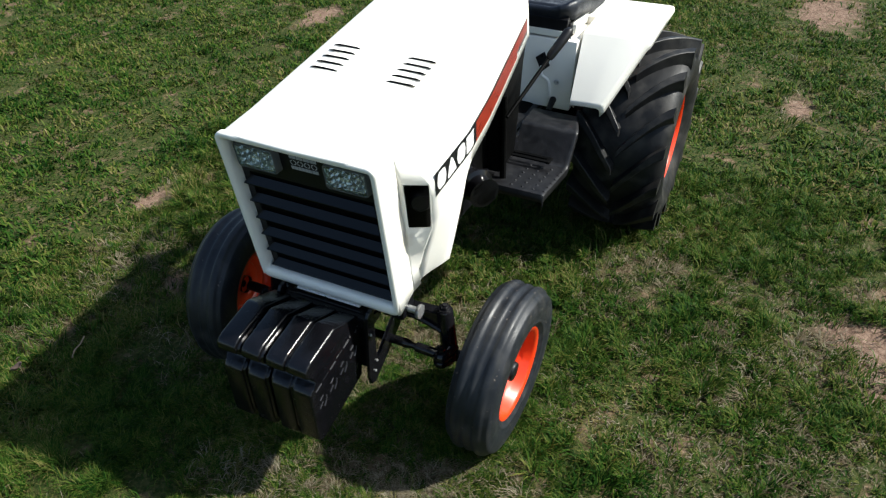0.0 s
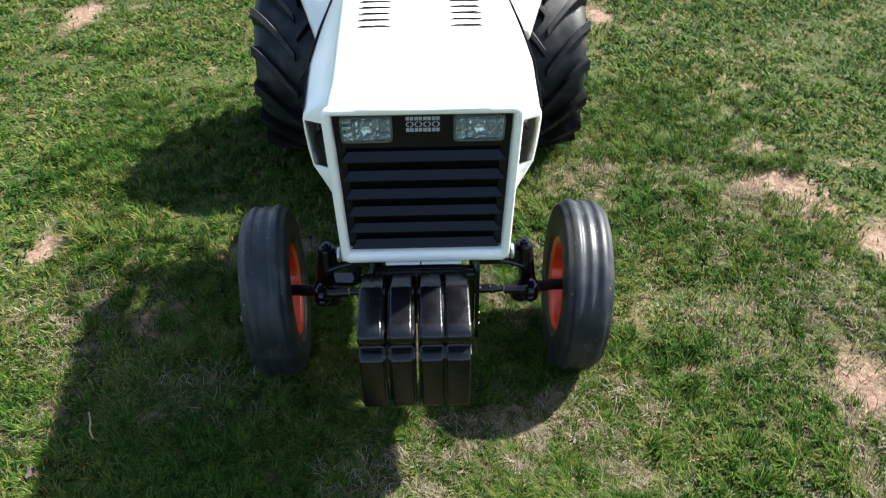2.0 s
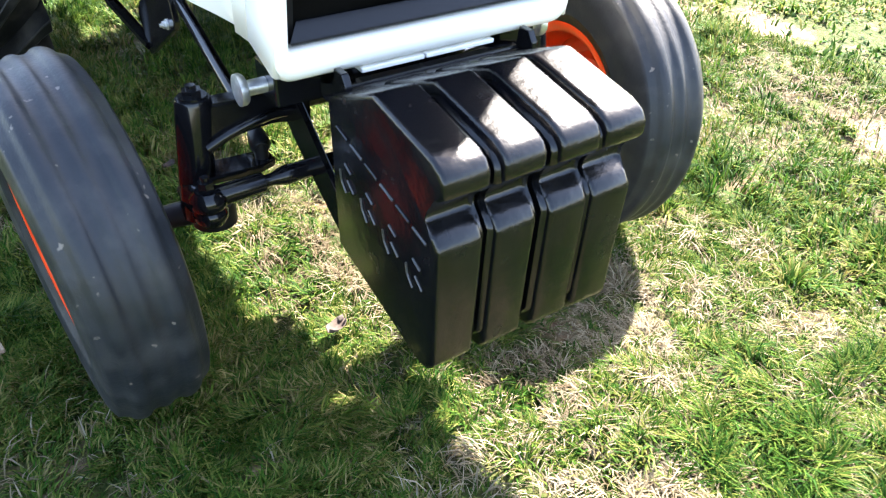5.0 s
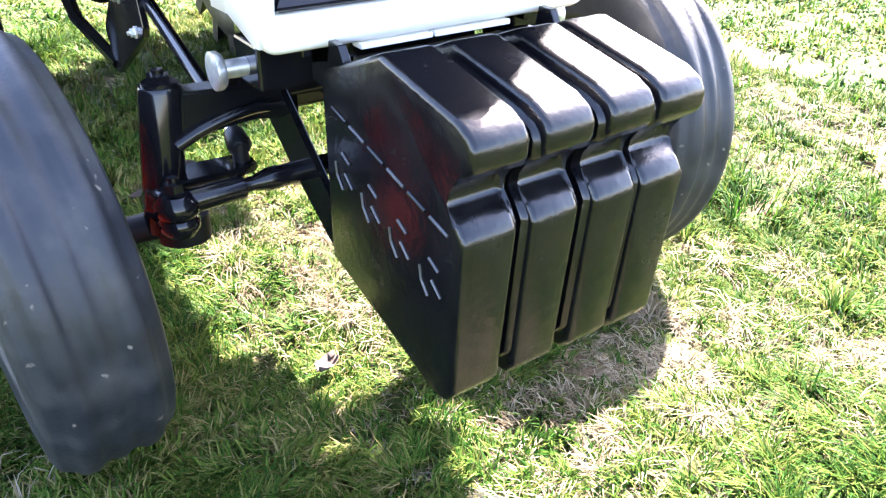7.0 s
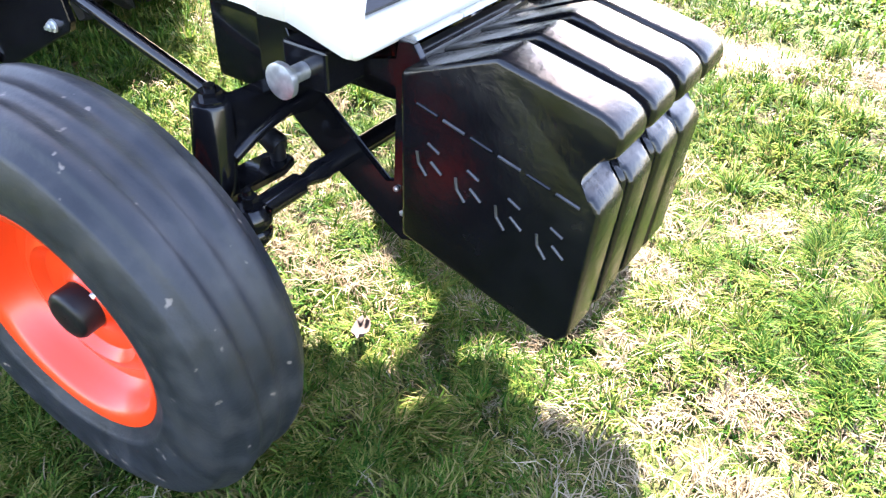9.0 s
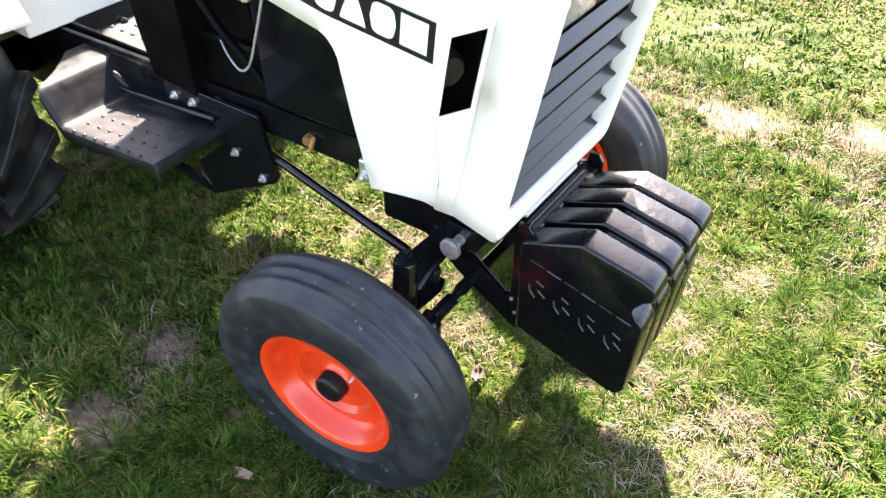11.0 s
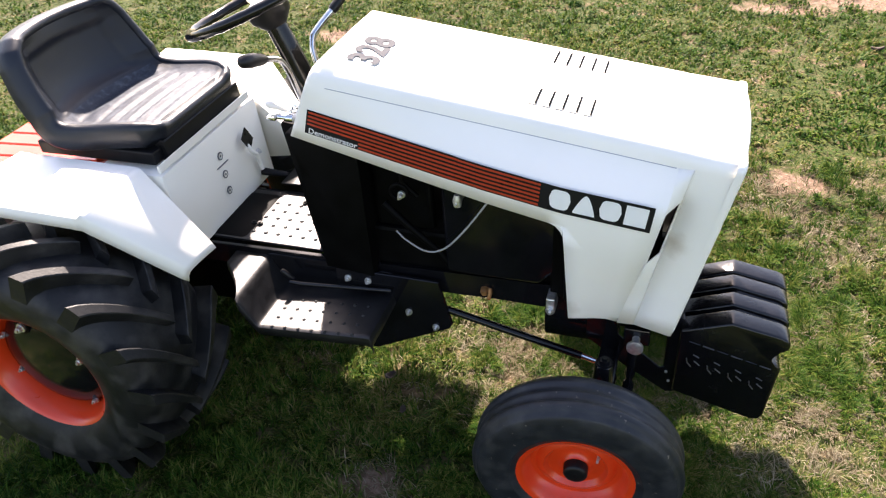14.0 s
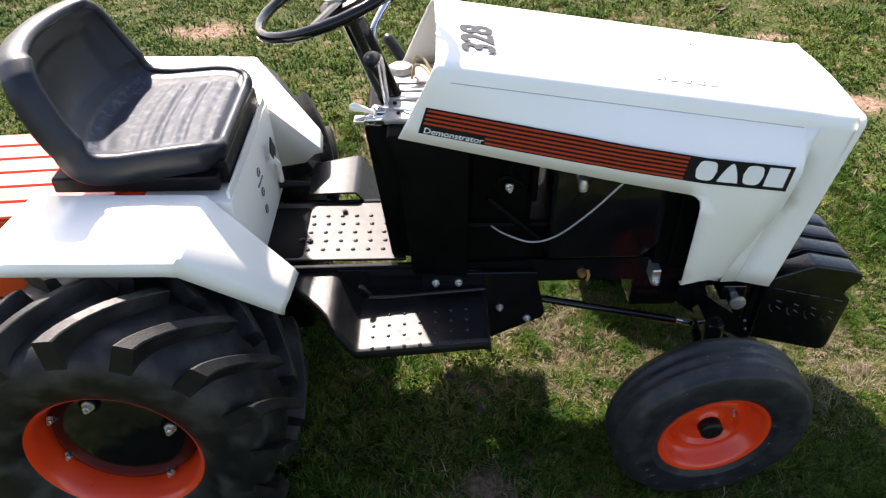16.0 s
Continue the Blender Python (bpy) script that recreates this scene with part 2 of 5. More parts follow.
def bolt_head(bm, place, axis, radius, height, washer=True):
    """A hexagon head with its washer, standing on place along axis."""
    p, d = Vector(place), Vector(axis).normalized()
    if washer:
        tube(bm, [p, p + d * height * 0.3], radius * 1.45, 14)
    tube(bm, [p + d * height * 0.3, p + d * height], radius, 6)
    tube(bm, [p + d * height, p + d * height * 1.5], radius * 0.5, 10)


CY = 0.003                     # the tractor's middle line
FRONT, REAR = 1.172, -0.028    # the axles
tractor = new("garden_tractor")
tagged(tractor, "white garden tractor with black frame and orange-red wheel rims", "tractor")


# ---- hood ----
def top_z(x):
    return 0.958 - 0.1455 * (x - 0.588)


def crease_z(x):
    return 0.923 - 0.151 * (x - 0.6)


def low_z(x):
    return 0.802 - 0.162 * (x - 0.519)


def rear_x(z):
    return 0.596 - 0.48 * (0.958 - z)


def step_x(z):
    return 1.300 - 0.20 * (0.815 - z)


def edge_x(z):
    """Where the flared side ends; low down it runs out earlier and melts into the nose."""
    return step_x(z) - 0.03 * max(0.0, 0.63 - z)


def flare(x, z):
    """Half width of the flared side panel."""
    w = np.interp(x, (0.50, 0.75, 0.95, 1.10, 1.27, 1.40), (0.168, 0.204, 0.232, 0.2455, 0.2410, 0.236))
    sweep = 0.30 * max(0.0, 0.635 - z) * max(0.0, x - 1.09) / 0.17
    half = float(w) - max(0.0, 0.70 - z) * 0.10 - sweep
    return max(0.1825, half) if x > 1.05 else half


def hood_profile(u, side):
    """One section of the hood's upper shell, from the middle of its top down one side."""
    def place(w, z_of):
        x = 0.9
        for _ in range(6):
            z = z_of(x)
            x = rear_x(z) + (step_x(z) - rear_x(z)) * u
        return Vector((x, CY + side * (w if not callable(w) else w(x, z)), z))
    out = [place(0.0, lambda x: top_z(x) + 0.004), place(0.09, lambda x: top_z(x) + 0.003), place(0.150, top_z)]
    out += [place(0.162, lambda x: top_z(x) - 0.003), place(0.171, lambda x: top_z(x) - 0.010), place(0.1765, lambda x: top_z(x) - 0.021)]
    out += [place(0.178, lambda x: crease_z(x) + 0.001), place(0.1785, crease_z)]
    out += [place(lambda x, z: 0.1785 + 0.42 * (flare(x, z) - 0.1785), lambda x: crease_z(x) - 0.0250)]
    out += [place(lambda x, z: 0.1785 + 0.84 * (flare(x, z) - 0.1785), lambda x: crease_z(x) - 0.0500)]
    out += [place(flare, lambda x: crease_z(x) - 0.064)]
    out += [place(flare, lambda x: 0.5 * (crease_z(x) - 0.064) + 0.5 * low_z(x)), place(flare, low_z)]
    return out


def hood_shell():
    bm = bmesh.new()
    stations = [0.0, 0.012, 0.12, 0.24, 0.36, 0.48, 0.60, 0.70, 0.742, 0.80, 0.87, 0.94, 1.0]
    for side in (-1, 1):
        rows = [hood_profile(u, side) for u in stations]
        grid(bm, rows)
        ends = rows[-1][:7]
        # the front panel below the engine opening
        lows = [r[-1] for r in rows]
        front = [p for p in lows if p.x > 1.10]
        top = [Vector((1.106, CY + side * flare(1.106, low_z(1.106)), low_z(1.106)))] + [p for p in front if p.x > 1.112]
        panel = [top]
        for k, z in enumerate((0.655, 0.59, 0.525, 0.468, 0.452)):
            back = 1.107 + 0.012 * (0.709 - z) / 0.23
            row = []
            for i, p in enumerate(top):
                s = i / (len(top) - 1)
                zz = z - 0.022 * s * (k + 1) / 5
                x = back + (edge_x(zz) - back) * s
                w = flare(x, zz) - (0.010 * s if k == 4 else 0)
                row.append(Vector((x, CY + side * w, zz)))
            panel.append(row)
        # turned-in lower lip
        panel.append([p + Vector((0, -side * 0.016, -0.004)) for p in panel[-1]])
        grid(bm, panel)
        # rounded corner of the engine opening
        c = Vector((1.064, CY + side * flare(1.064, 0.69), low_z(1.064) - 0.0))
        fan = [Vector((1.1065, CY + side * flare(1.1065, 0.70), low_z(1.1065) + 0.0005))]
        arc = []
        for k in range(7):
            a = k / 6 * math.pi / 2
            x = 1.1065 - 0.026 + 0.026 * math.sin(a)
            z = low_z(1.1065) - 0.026 + 0.026 * math.cos(a) + 0.162 * (1.1065 - x) * math.cos(a)
            arc.append(Vector((x, CY + side * flare(x, z), z)))
        vs = [bm.verts.new(p) for p in fan + arc]
        for k in range(1, 7):
            bm.faces.new((vs[0], vs[k], vs[k + 1]))
        # front step of the flared side with its air opening
        crest = rows[-1][7:11]
        lower = [Vector((edge_x(z), CY + side * flare(edge_x(z), z), z)) for z in (0.753, 0.635, 0.56, 0.49, 0.436)]
        zs, cols = [], []
        for outer in crest + lower:
            z = outer.z
            inner = Vector((1.328 - 0.2 * (0.815 - z), CY + side * 0.181, z))
            zs.append(z)
            cols.append([inner.lerp(outer, f) for f in (0.0, 0.16, 0.95, 1.0)])
        vs = [[bm.verts.new(p) for p in row] for row in cols]
        for i in range(len(zs) - 1):
            for j in range(3):
                if not (i == 4 and j == 1):
                    bm.faces.new((vs[i][j], vs[i][j + 1], vs[i + 1][j + 1], vs[i + 1][j]))
        # nose
        rows = []
        for s in (0.0, 0.5, 0.92, 0.98, 1.0):
            row = []
            round_in = {0.98: 0.002, 1.0: 0.006}.get(s, 0.0)
            for q, (w, dz) in enumerate(((0.0, 0.004), (0.09, 0.003), (0.150, 0.0), (0.162, -0.003), (0.171, -0.010), (0.1765, -0.021), (0.179, -0.034))):
                begin = ends[min(q, 6)]
                x = 1.409 + 0.012 * (1 - (w / 0.18) ** 2)
                end = Vector((x, CY + side * 1.035 * (w - round_in * w / 0.18), top_z(x) + dz - round_in))
                row.append(begin.lerp(end, s))
            for z in (0.75, 0.65, 0.55, 0.47, 0.437):
                inner = 1.328 - 0.2 * (0.815 - z)
                x = inner + (1.411 - 0.2 * (0.836 - z) - inner) * s
                row.append(Vector((x, CY + side * (0.181 + 0.0063 * s - round_in), z - 0.014 * s * (z < 0.44))))
            rows.append(row)
        grid(bm, rows)
    bmesh.ops.remove_doubles(bm, verts=bm.verts, dist=0.0008)
    ob = part("hood", bm, HOODWHITE, tractor, "smooth white painted steel hood with flared sides", 40)
    sol = ob.modifiers.new("thickness", "SOLIDIFY")
    sol.thickness, sol.offset = 0.0025, -1
    return ob


hood = hood_shell()


def face_place(y, z, ahead=0.0):
    """A place on the sloping front of the nose."""
    return Vector((1.413 - 0.2 * (0.836 - z) + ahead, CY + 1.035 * y, z))


def rounded(half_top, half_low, z0, z1, r, n=5):
    """A rounded outline (y, z) that runs round the front of the nose."""
    pts = []
    for sy, z, half, a0 in ((1, z1, half_top, 0), (-1, z1, half_top, 90), (-1, z0, half_low, 180), (1, z0, half_low, 270)):
        cy_, cz_ = sy * (half - r), z - r if z == z1 else z + r
        for k in range(n + 1):
            a = radians(a0 + 90 * k / n)
            pts.append((cy_ + r * math.cos(a), cz_ + r * math.sin(a)))
    return pts


def front_frame():
    bm = bmesh.new()
    rings = []
    for inset, ahead in ((0.000, -0.014), (0.000, -0.004), (0.002, 0.001), (0.006, 0.003), (0.012, 0.001), (0.0155, -0.004), (0.0165, -0.012), (0.0165, -0.034)):
        o = rounded(0.181 - inset, 0.179 - inset, 0.415 + inset * 1.85, 0.838 - inset * 1.1, max(0.004, 0.020 - inset))
        rings.append([face_place(y, z, ahead) for y, z in o])
    grid(bm, rings, closed=True)
    return part("front_frame", bm, WHITE, hood, "white rounded frame round the grille", 50)


front_frame()
# turned-back lip in two lengths under the nose
for lo, hi in ((-0.090, -0.013), (-0.010, 0.080)):
    bm = bmesh.new()
    box(bm, 1.314, 1.331, CY + lo, CY + hi, 0.409, 0.414, 0.001)
    part("lower_lip", bm, WHITE, hood, "white turned-back lip under the nose")


def grille():
    bm = bmesh.new()
    for y0, y1, z0, z1 in ((-0.168, 0.168, 0.728, 0.826), (-0.168, -0.147, 0.440, 0.729), (0.147, 0.168, 0.440, 0.729), (-0.148, 0.148, 0.440, 0.447)):
        v = [bm.verts.new(face_place(y, z, ah)) for ah in (-0.030, -0.040) for y, z in ((y0, z0), (y1, z0), (y1, z1), (y0, z1))]
        for f in ((0, 1, 2, 3), (7, 6, 5, 4), (0, 4, 5, 1), (1, 5, 6, 2), (2, 6, 7, 3), (3, 7, 4, 0)):
            bm.faces.new([v[i] for i in f])
    panel = part("grille", bm, PLASTIC, hood, "black moulded grille panel")
    # sloping slats with bevelled ends
    for k in range(6):
        bm = bmesh.new()
        z = 0.712 - 0.0500 * k
        sect = [(0.144, z + 0.0065, -0.030), (0.157, z - 0.0095, -0.014), (0.1565, z - 0.0120, -0.014), (0.153, z - 0.0150, -0.018), (0.146, z - 0.0190, -0.036)]
        l = [bm.verts.new(face_place(-w, zz, ah)) for w, zz, ah in sect]
        r = [bm.verts.new(face_place(w, zz, ah)) for w, zz, ah in sect]
        bm.faces.new(l)
        bm.faces.new(r[::-1])
        for i in range(5):
            bm.faces.new((l[i], r[i], r[(i + 1) % 5], l[(i + 1) % 5]))
        part("slat", bm, SLAT, panel)
    # dark sheet added behind the slats in place of the shade in their gaps
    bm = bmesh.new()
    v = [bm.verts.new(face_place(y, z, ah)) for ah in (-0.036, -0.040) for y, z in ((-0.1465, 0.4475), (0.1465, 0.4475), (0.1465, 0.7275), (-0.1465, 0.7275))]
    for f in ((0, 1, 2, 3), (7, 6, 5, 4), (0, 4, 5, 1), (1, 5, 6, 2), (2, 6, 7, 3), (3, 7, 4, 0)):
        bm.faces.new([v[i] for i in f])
    part("slat_gap_shade", bm, DARK, panel)


SLAT = material("black_plastic_slat", (0.004, 0.004, 0.005), 0.17, vary=0.15, scale=50, bump=0.06, bump_scale=500)
SLAT.node_tree.nodes["Principled BSDF"].inputs["Specular IOR Level"].default_value = 0.3
grille()


def headlight(side):
    y0, y1, z0, z1 = (0.056, 0.150, 0.752, 0.812)
    lo, hi = (y0, y1) if side > 0 else (-y1, -y0)

    def ring(inset, ahead):
        c, h = (lo + hi) / 2, (hi - lo) / 2 - inset
        return [face_place(c + y, z, ahead) for y, z in rounded(h, h, z0 + inset, z1 - inset, max(0.003, 0.008 - inset), 4)]
    bm = bmesh.new()
    vs = grid(bm, [ring(0, -0.030), ring(0, -0.012), ring(0.0008, -0.010), ring(0.0024, -0.010), ring(0.0034, -0.014)], closed=True)
    body = part("headlight", bm, PLASTIC_RIM, hood, "rectangular clear headlight in a black grille", 50)
    bm = bmesh.new()
    rows = [ring(0.0035, -0.0145), ring(0.008, -0.0255)]
    grid(bm, rows, closed=True)
    rows = []
    for i in range(7):
        rows.append([face_place(lo + 0.007 + (hi - lo - 0.014) * j / 12, z0 + 0.007 + (z1 - z0 - 0.014) * i / 6, -0.0265 + 0.0045 * (j % 2) + 0.0022 * ((i + j // 2) % 2)) for j in range(13)])
    grid(bm, rows)
    part("reflector", bm, REFLECTOR, body)
    bm = bmesh.new()
    c = (lo + hi) / 2
    tube(bm, [face_place(c, 0.782, -0.027), face_place(c, 0.782, -0.017)], 0.009, 14)
    part("bulb", bm, REFLECTOR, body)
    bm = bmesh.new()
    n, m = 14, 8
    fr, bk = [], []
    for i in range(m + 1):
        rf, rb = [], []
        for j in range(n + 1):
            y = lo + 0.004 + (hi - lo - 0.008) * j / n
            z = z0 + 0.004 + (z1 - z0 - 0.008) * i / m
            flute = 0.0022 * (j % 2) + (0.0010 if i % 2 else 0)
            rf.append(face_place(y, z, -0.0095))
            rb.append(face_place(y, z, -0.0125 - flute))
        fr.append(rf)
        bk.append(rb)
    grid(bm, fr)
    grid(bm, bk)
    lens = part("lens", bm, GLASS, body, "clear fluted glass lens")
    lens.visible_shadow = False


PLASTIC_RIM = material("dull_grey_lamp_rim", (0.11, 0.115, 0.115), 0.4, vary=0.1, scale=60)
headlight(-1)
headlight(1)


def badge():
    """The badge between the lamps: two rows of pale blocks with rings between."""
    bm = bmesh.new()
    v = [bm.verts.new(face_place(y, z, ah)) for ah in (-0.0302, -0.0294) for y, z in ((-0.034, 0.7660), (0.034, 0.7660), (0.034, 0.8030), (-0.034, 0.8030))]
    for f in ((4, 5, 6, 7), (0, 1, 5, 4), (1, 2, 6, 5), (2, 3, 7, 6), (3, 0, 4, 7)):
        bm.faces.new([v[i] for i in f])
    plate = part("badge", bm, PLASTIC, hood, "small badge with pale grey blocks on the grille")
    for k in range(4):
        y = -0.0240 + 0.0160 * k
        for z0, z1 in ((0.7940, 0.8020), (0.7670, 0.7750)):
            for dy in (-0.0038, 0.0038):
                bm = bmesh.new()
                v = [bm.verts.new(face_place(y + dy + sy * 0.0032, z, ah)) for ah in (-0.0295, -0.0282) for sy, z in ((-1, z0), (1, z0), (1, z1), (-1, z1))]
                for f in ((4, 5, 6, 7), (0, 1, 5, 4), (1, 2, 6, 5), (2, 3, 7, 6), (3, 0, 4, 7)):
                    bm.faces.new([v[i] for i in f])
                part("badge_block", bm, DEC_GREY, plate)
        for sign in (-1, 1):
            bm = bmesh.new()
            rings = [[face_place(y + r * math.cos(a), 0.7845 + r * 0.95 * math.sin(a), ah) for a in [radians(90 + sign * (10 + 16 * q)) for q in range(11)]] for r, ah in ((0.0072, -0.0282), (0.0048, -0.0282))]
            grid(bm, rings)
            part("badge_block", bm, DEC_GREY, plate)


badge()


def hood_louvres():
    """Two groups of five pressed louvres that open to the front."""
    for side in (-1, 1):
        for k in range(5):
            x = 1.131 - 0.0260 * k
            lo, hi = CY + side * 0.061, CY + side * 0.130
            bm = bmesh.new()
            rows = []
            for i in range(7):
                y = lo + (hi - lo) * i / 6
                lift = 0.0027 * min(1.0, 6 * min(i, 6 - i) / 6)
                base = [Vector((x - d, y, top_z(x - d) + 0.0036 + lift * f)) for d, f in ((0.0, 1.0), (0.005, 0.72), (0.011, 0.25), (0.016, 0.0))]
                rows.append(base)
            grid(bm, rows)
            lid = part("louvre", bm, WHITE, hood, "", 50)
            bm = bmesh.new()
            grid(bm, [[r[0] + Vector((0.0002, 0, 0.0003)), Vector((x + 0.0038, r[0].y, top_z(x + 0.0038) + 0.0040))] for r in rows])
            part("opening", bm, DARK, lid)


hood_louvres()
for side in (-1, 1):
    bm = bmesh.new()
    seam = [hood_profile(u, side)[7] + Vector((0, side * 0.0004, -0.0004)) for u in (0.06, 0.2, 0.35, 0.5, 0.65, 0.8, 0.9, 0.995)]
    tube(bm, seam, 0.0008, 6)
    part("seam", bm, DEC_GREY, hood, "thin grey joint along the hood's upper edge")


# ---- decals on the hood's flanks ----
def flank(x, z, side, off):
    return Vector((x, CY + side * (flare(x, z) + off), z))


def band_z(x):
    """Lower edge of the decal band."""
    return 0.8205 - 0.1475 * (x - 0.545)


def band_place(x, v, side, off):
    """v: 0 at the band's lower edge, 1 at its upper edge; ends lean like the hood's rear edge."""
    h = 0.0545
    z = band_z(x) + h * v
    lean = 0.30 if x < 0.9 else 0.12
    return flank(x + lean * h * (v - 0.5), z, side, off)


def strip(bm, x0, x1, v0, v1, side, off, n=24):
    rows = [[band_place(x0 + (x1 - x0) * i / n, v, side, off) for v in (v0, (v0 + v1) / 2, v1)] for i in range(n + 1)]
    grid(bm, rows)


def lettering(text, size, mat, name, place_of, label="", bold=0.012):
    """Built-in letters laid on a surface by place_of(u, v), with u along the line and v up."""
    cu = bpy.data.curves.new(name, "FONT")
    cu.body, cu.size, cu.resolution_u, cu.offset = text, size, 3, bold
    tmp = new(name + "_curve", cu)
    dg = bpy.context.evaluated_depsgraph_get()
    me = tmp.evaluated_get(dg).to_mesh()
    bm = bmesh.new()
    bm.from_mesh(me)
    width = max(v.co.x for v in bm.verts)
    for v in bm.verts:
        v.co = place_of(v.co.x / width, v.co.y / size)
    tmp.evaluated_get(dg).to_mesh_clear()
    bpy.data.objects.remove(tmp)
    return part(name, bm, mat, hood, label)


for side in (-1, 1):
    bm = bmesh.new()
    strip(bm, 0.568, 1.268, 0.0, 1.0, side, 0.0012, 40)
    band = part("decal_band", bm, DEC_BLACK, hood, "black decal band with red-orange stripes")
    for k in range(6):
        bm = bmesh.new()
        v0 = 0.055 + k * 0.160
        strip(bm, 0.572 if k > 1 else 0.692 - 0.002 * k, 1.062, v0, v0 + 0.084, side, 0.0020, 40)
        part("stripe", bm, DEC_ORANGE, band)
    # the maker's mark: four heavy white blocks
    for k in range(4):
        bm = bmesh.new()
        x0, w = 1.080 + 0.0462 * k, 0.040
        v0, v1 = 0.14, 0.90
        if side > 0:
            x0 = 1.262 - (0.0462 * k + w + 0.002)
        n = 12
        rows = []
        for i in range(n + 1):
            s = i / n
            if k in (0, 2):
                bulge = math.sqrt(max(0.0, 1 - (2 * s - 1) ** 4)) * 0.5
                a, b = 0.5 - bulge, 0.5 + bulge
            elif k == 1:
                a, b = 0.0, 1 - abs(2 * s - 1) ** 1.6 * 0.92
            else:
                a, b = 0.0, 1.0
            rows.append([band_place(x0 + w * s, v0 + (v1 - v0) * (a + (b - a) * q), side, 0.0021) for q in (0, 0.5, 1)])
        grid(bm, rows)
        part("mark_block", bm, DEC_WHITE, band)
    if side < 0:
        lettering("Demonstrator", 1.0, DEC_WHITE, "decal_word", lambda u, v: band_place(0.576 + 0.113 * u, 0.05 + 0.30 * v, -1, 0.0023), "small white word on black")
    else:
        lettering("Demonstrator", 1.0, DEC_WHITE, "decal_word", lambda u, v: band_place(0.689 - 0.113 * u, 0.05 + 0.30 * v, 1, 0.0023), "small white word on black")


def number_place(u, v, off, dx=0.0, dy=0.0):
    x, y = 0.706 - 0.088 * v + dx, -0.113 + 0.130 * u + dy
    return Vector((x, y, top_z(x) + 0.0048 + off))


lettering("328", 1.0, NUMBER_GREY, "number_decal", lambda u, v: number_place(u, v, 0.0010), "silver-grey model number on the hood", 0.032)


# ---- wheels ----
def front_wheel(side):
    hub = Vector((FRONT + 0.004, CY + side * 0.380, 0.2125))
    cx = cy = cz = 0.0
    out = side
    toe = pose(*hub, -side * 2.5, 0, 4.5 if side < 0 else -2.0)

    def turn(profile):
        return [(out * y * 0.72, r * 1.045) for y, r in profile]
    bm = bmesh.new()
    rim = [(-0.060, 0.113), (-0.066, 0.116), (-0.066, 0.108), (-0.058, 0.101), (-0.020, 0.096), (0.005, 0.094), (0.012, 0.090), (0.030, 0.101), (0.056, 0.103), (0.064, 0.108), (0.0665, 0.1165), (0.062, 0.118)]
    lathe(bm, (cx, cy, cz), turn(rim), 56)
    disc = [(0.020, 0.099), (0.014, 0.092), (0.013, 0.080), (0.024, 0.071), (0.026, 0.064), (0.012, 0.056), (0.008, 0.040), (0.012, 0.030), (0.020, 0.026), (0.020, 0.010)]
    lathe(bm, (cx, cy, cz), turn(disc), 56)
    wheel = part("front_wheel", bm, ORANGE, tractor, "orange-red steel front wheel with black ribbed tyre", 40)
    wheel.matrix_world = toe
    bm = bmesh.new()
    half = [(0.062, 0.112), (0.070, 0.118), (0.0755, 0.127), (0.0775, 0.1285), (0.0800, 0.131), (0.0803, 0.134), (0.0797, 0.136), (0.0830, 0.150), (0.0845, 0.166), (0.0820, 0.181), (0.0785, 0.1895), (0.0755, 0.1935), (0.0735, 0.1945),
            (0.0640, 0.1978), (0.0590, 0.2002), (0.0555, 0.2036), (0.0515, 0.2056), (0.0460, 0.2070), (0.0380, 0.2079), (0.0325, 0.2072), (0.0285, 0.2052), (0.0245, 0.2038), (0.0200, 0.2034), (0.0120, 0.2038), (0.0080, 0.2050), (0.0040, 0.2062), (0.0, 0.2064)]
    prof = half + [(-y, r) for y, r in half[-2::-1]]
    lathe(bm, (cx, cy, cz), [(y * 0.69, r * 1.045) for y, r in prof], 80)
    part("tyre", bm, RUBBER, wheel, "black ribbed rubber tyre", 35)
    bm = bmesh.new()
    cap = [(0.006, 0.024), (0.046, 0.024), (0.051, 0.0215), (0.0525, 0.016), (0.0515, 0.001)]
    lathe(bm, (cx, cy, cz), turn(cap), 24)
    part("hub_cap", bm, PLASTIC, wheel, "black rubber hub cap", 50)
    bm = bmesh.new()
    a = Vector((cx + 0.046, cy + out * 0.010, cz + 0.046)) if side < 0 else Vector((cx - 0.04, cy + out * 0.010, cz + 0.05))
    tube(bm, [a, a + Vector((-0.002, out * 0.010, -0.003)), a + Vector((-0.004, out * 0.019, -0.006))], [0.0045, 0.0036, 0.0030], 10)
    part("valve_stem", bm, ZINC, wheel)
    # spindle, kingpin and steering arm
    bm = bmesh.new()
    cx, cy, cz = hub
    ix = cy - out * 0.055
    tube(bm, [(cx, cy - out * 0.005, cz), (cx, ix, cz), (1.205, CY + out * 0.240, 0.226)], [0.014, 0.014, 0.016], 14)
    tube(bm, [(1.205, CY + out * 0.238, 0.205), (1.205, CY + out * 0.238, 0.232)], 0.027, 18)
    part("axle_spindle", bm, SATIN, tractor, "black painted steering spindle", 50)
    return wheel


front_wheel(-1)
front_wheel(1)


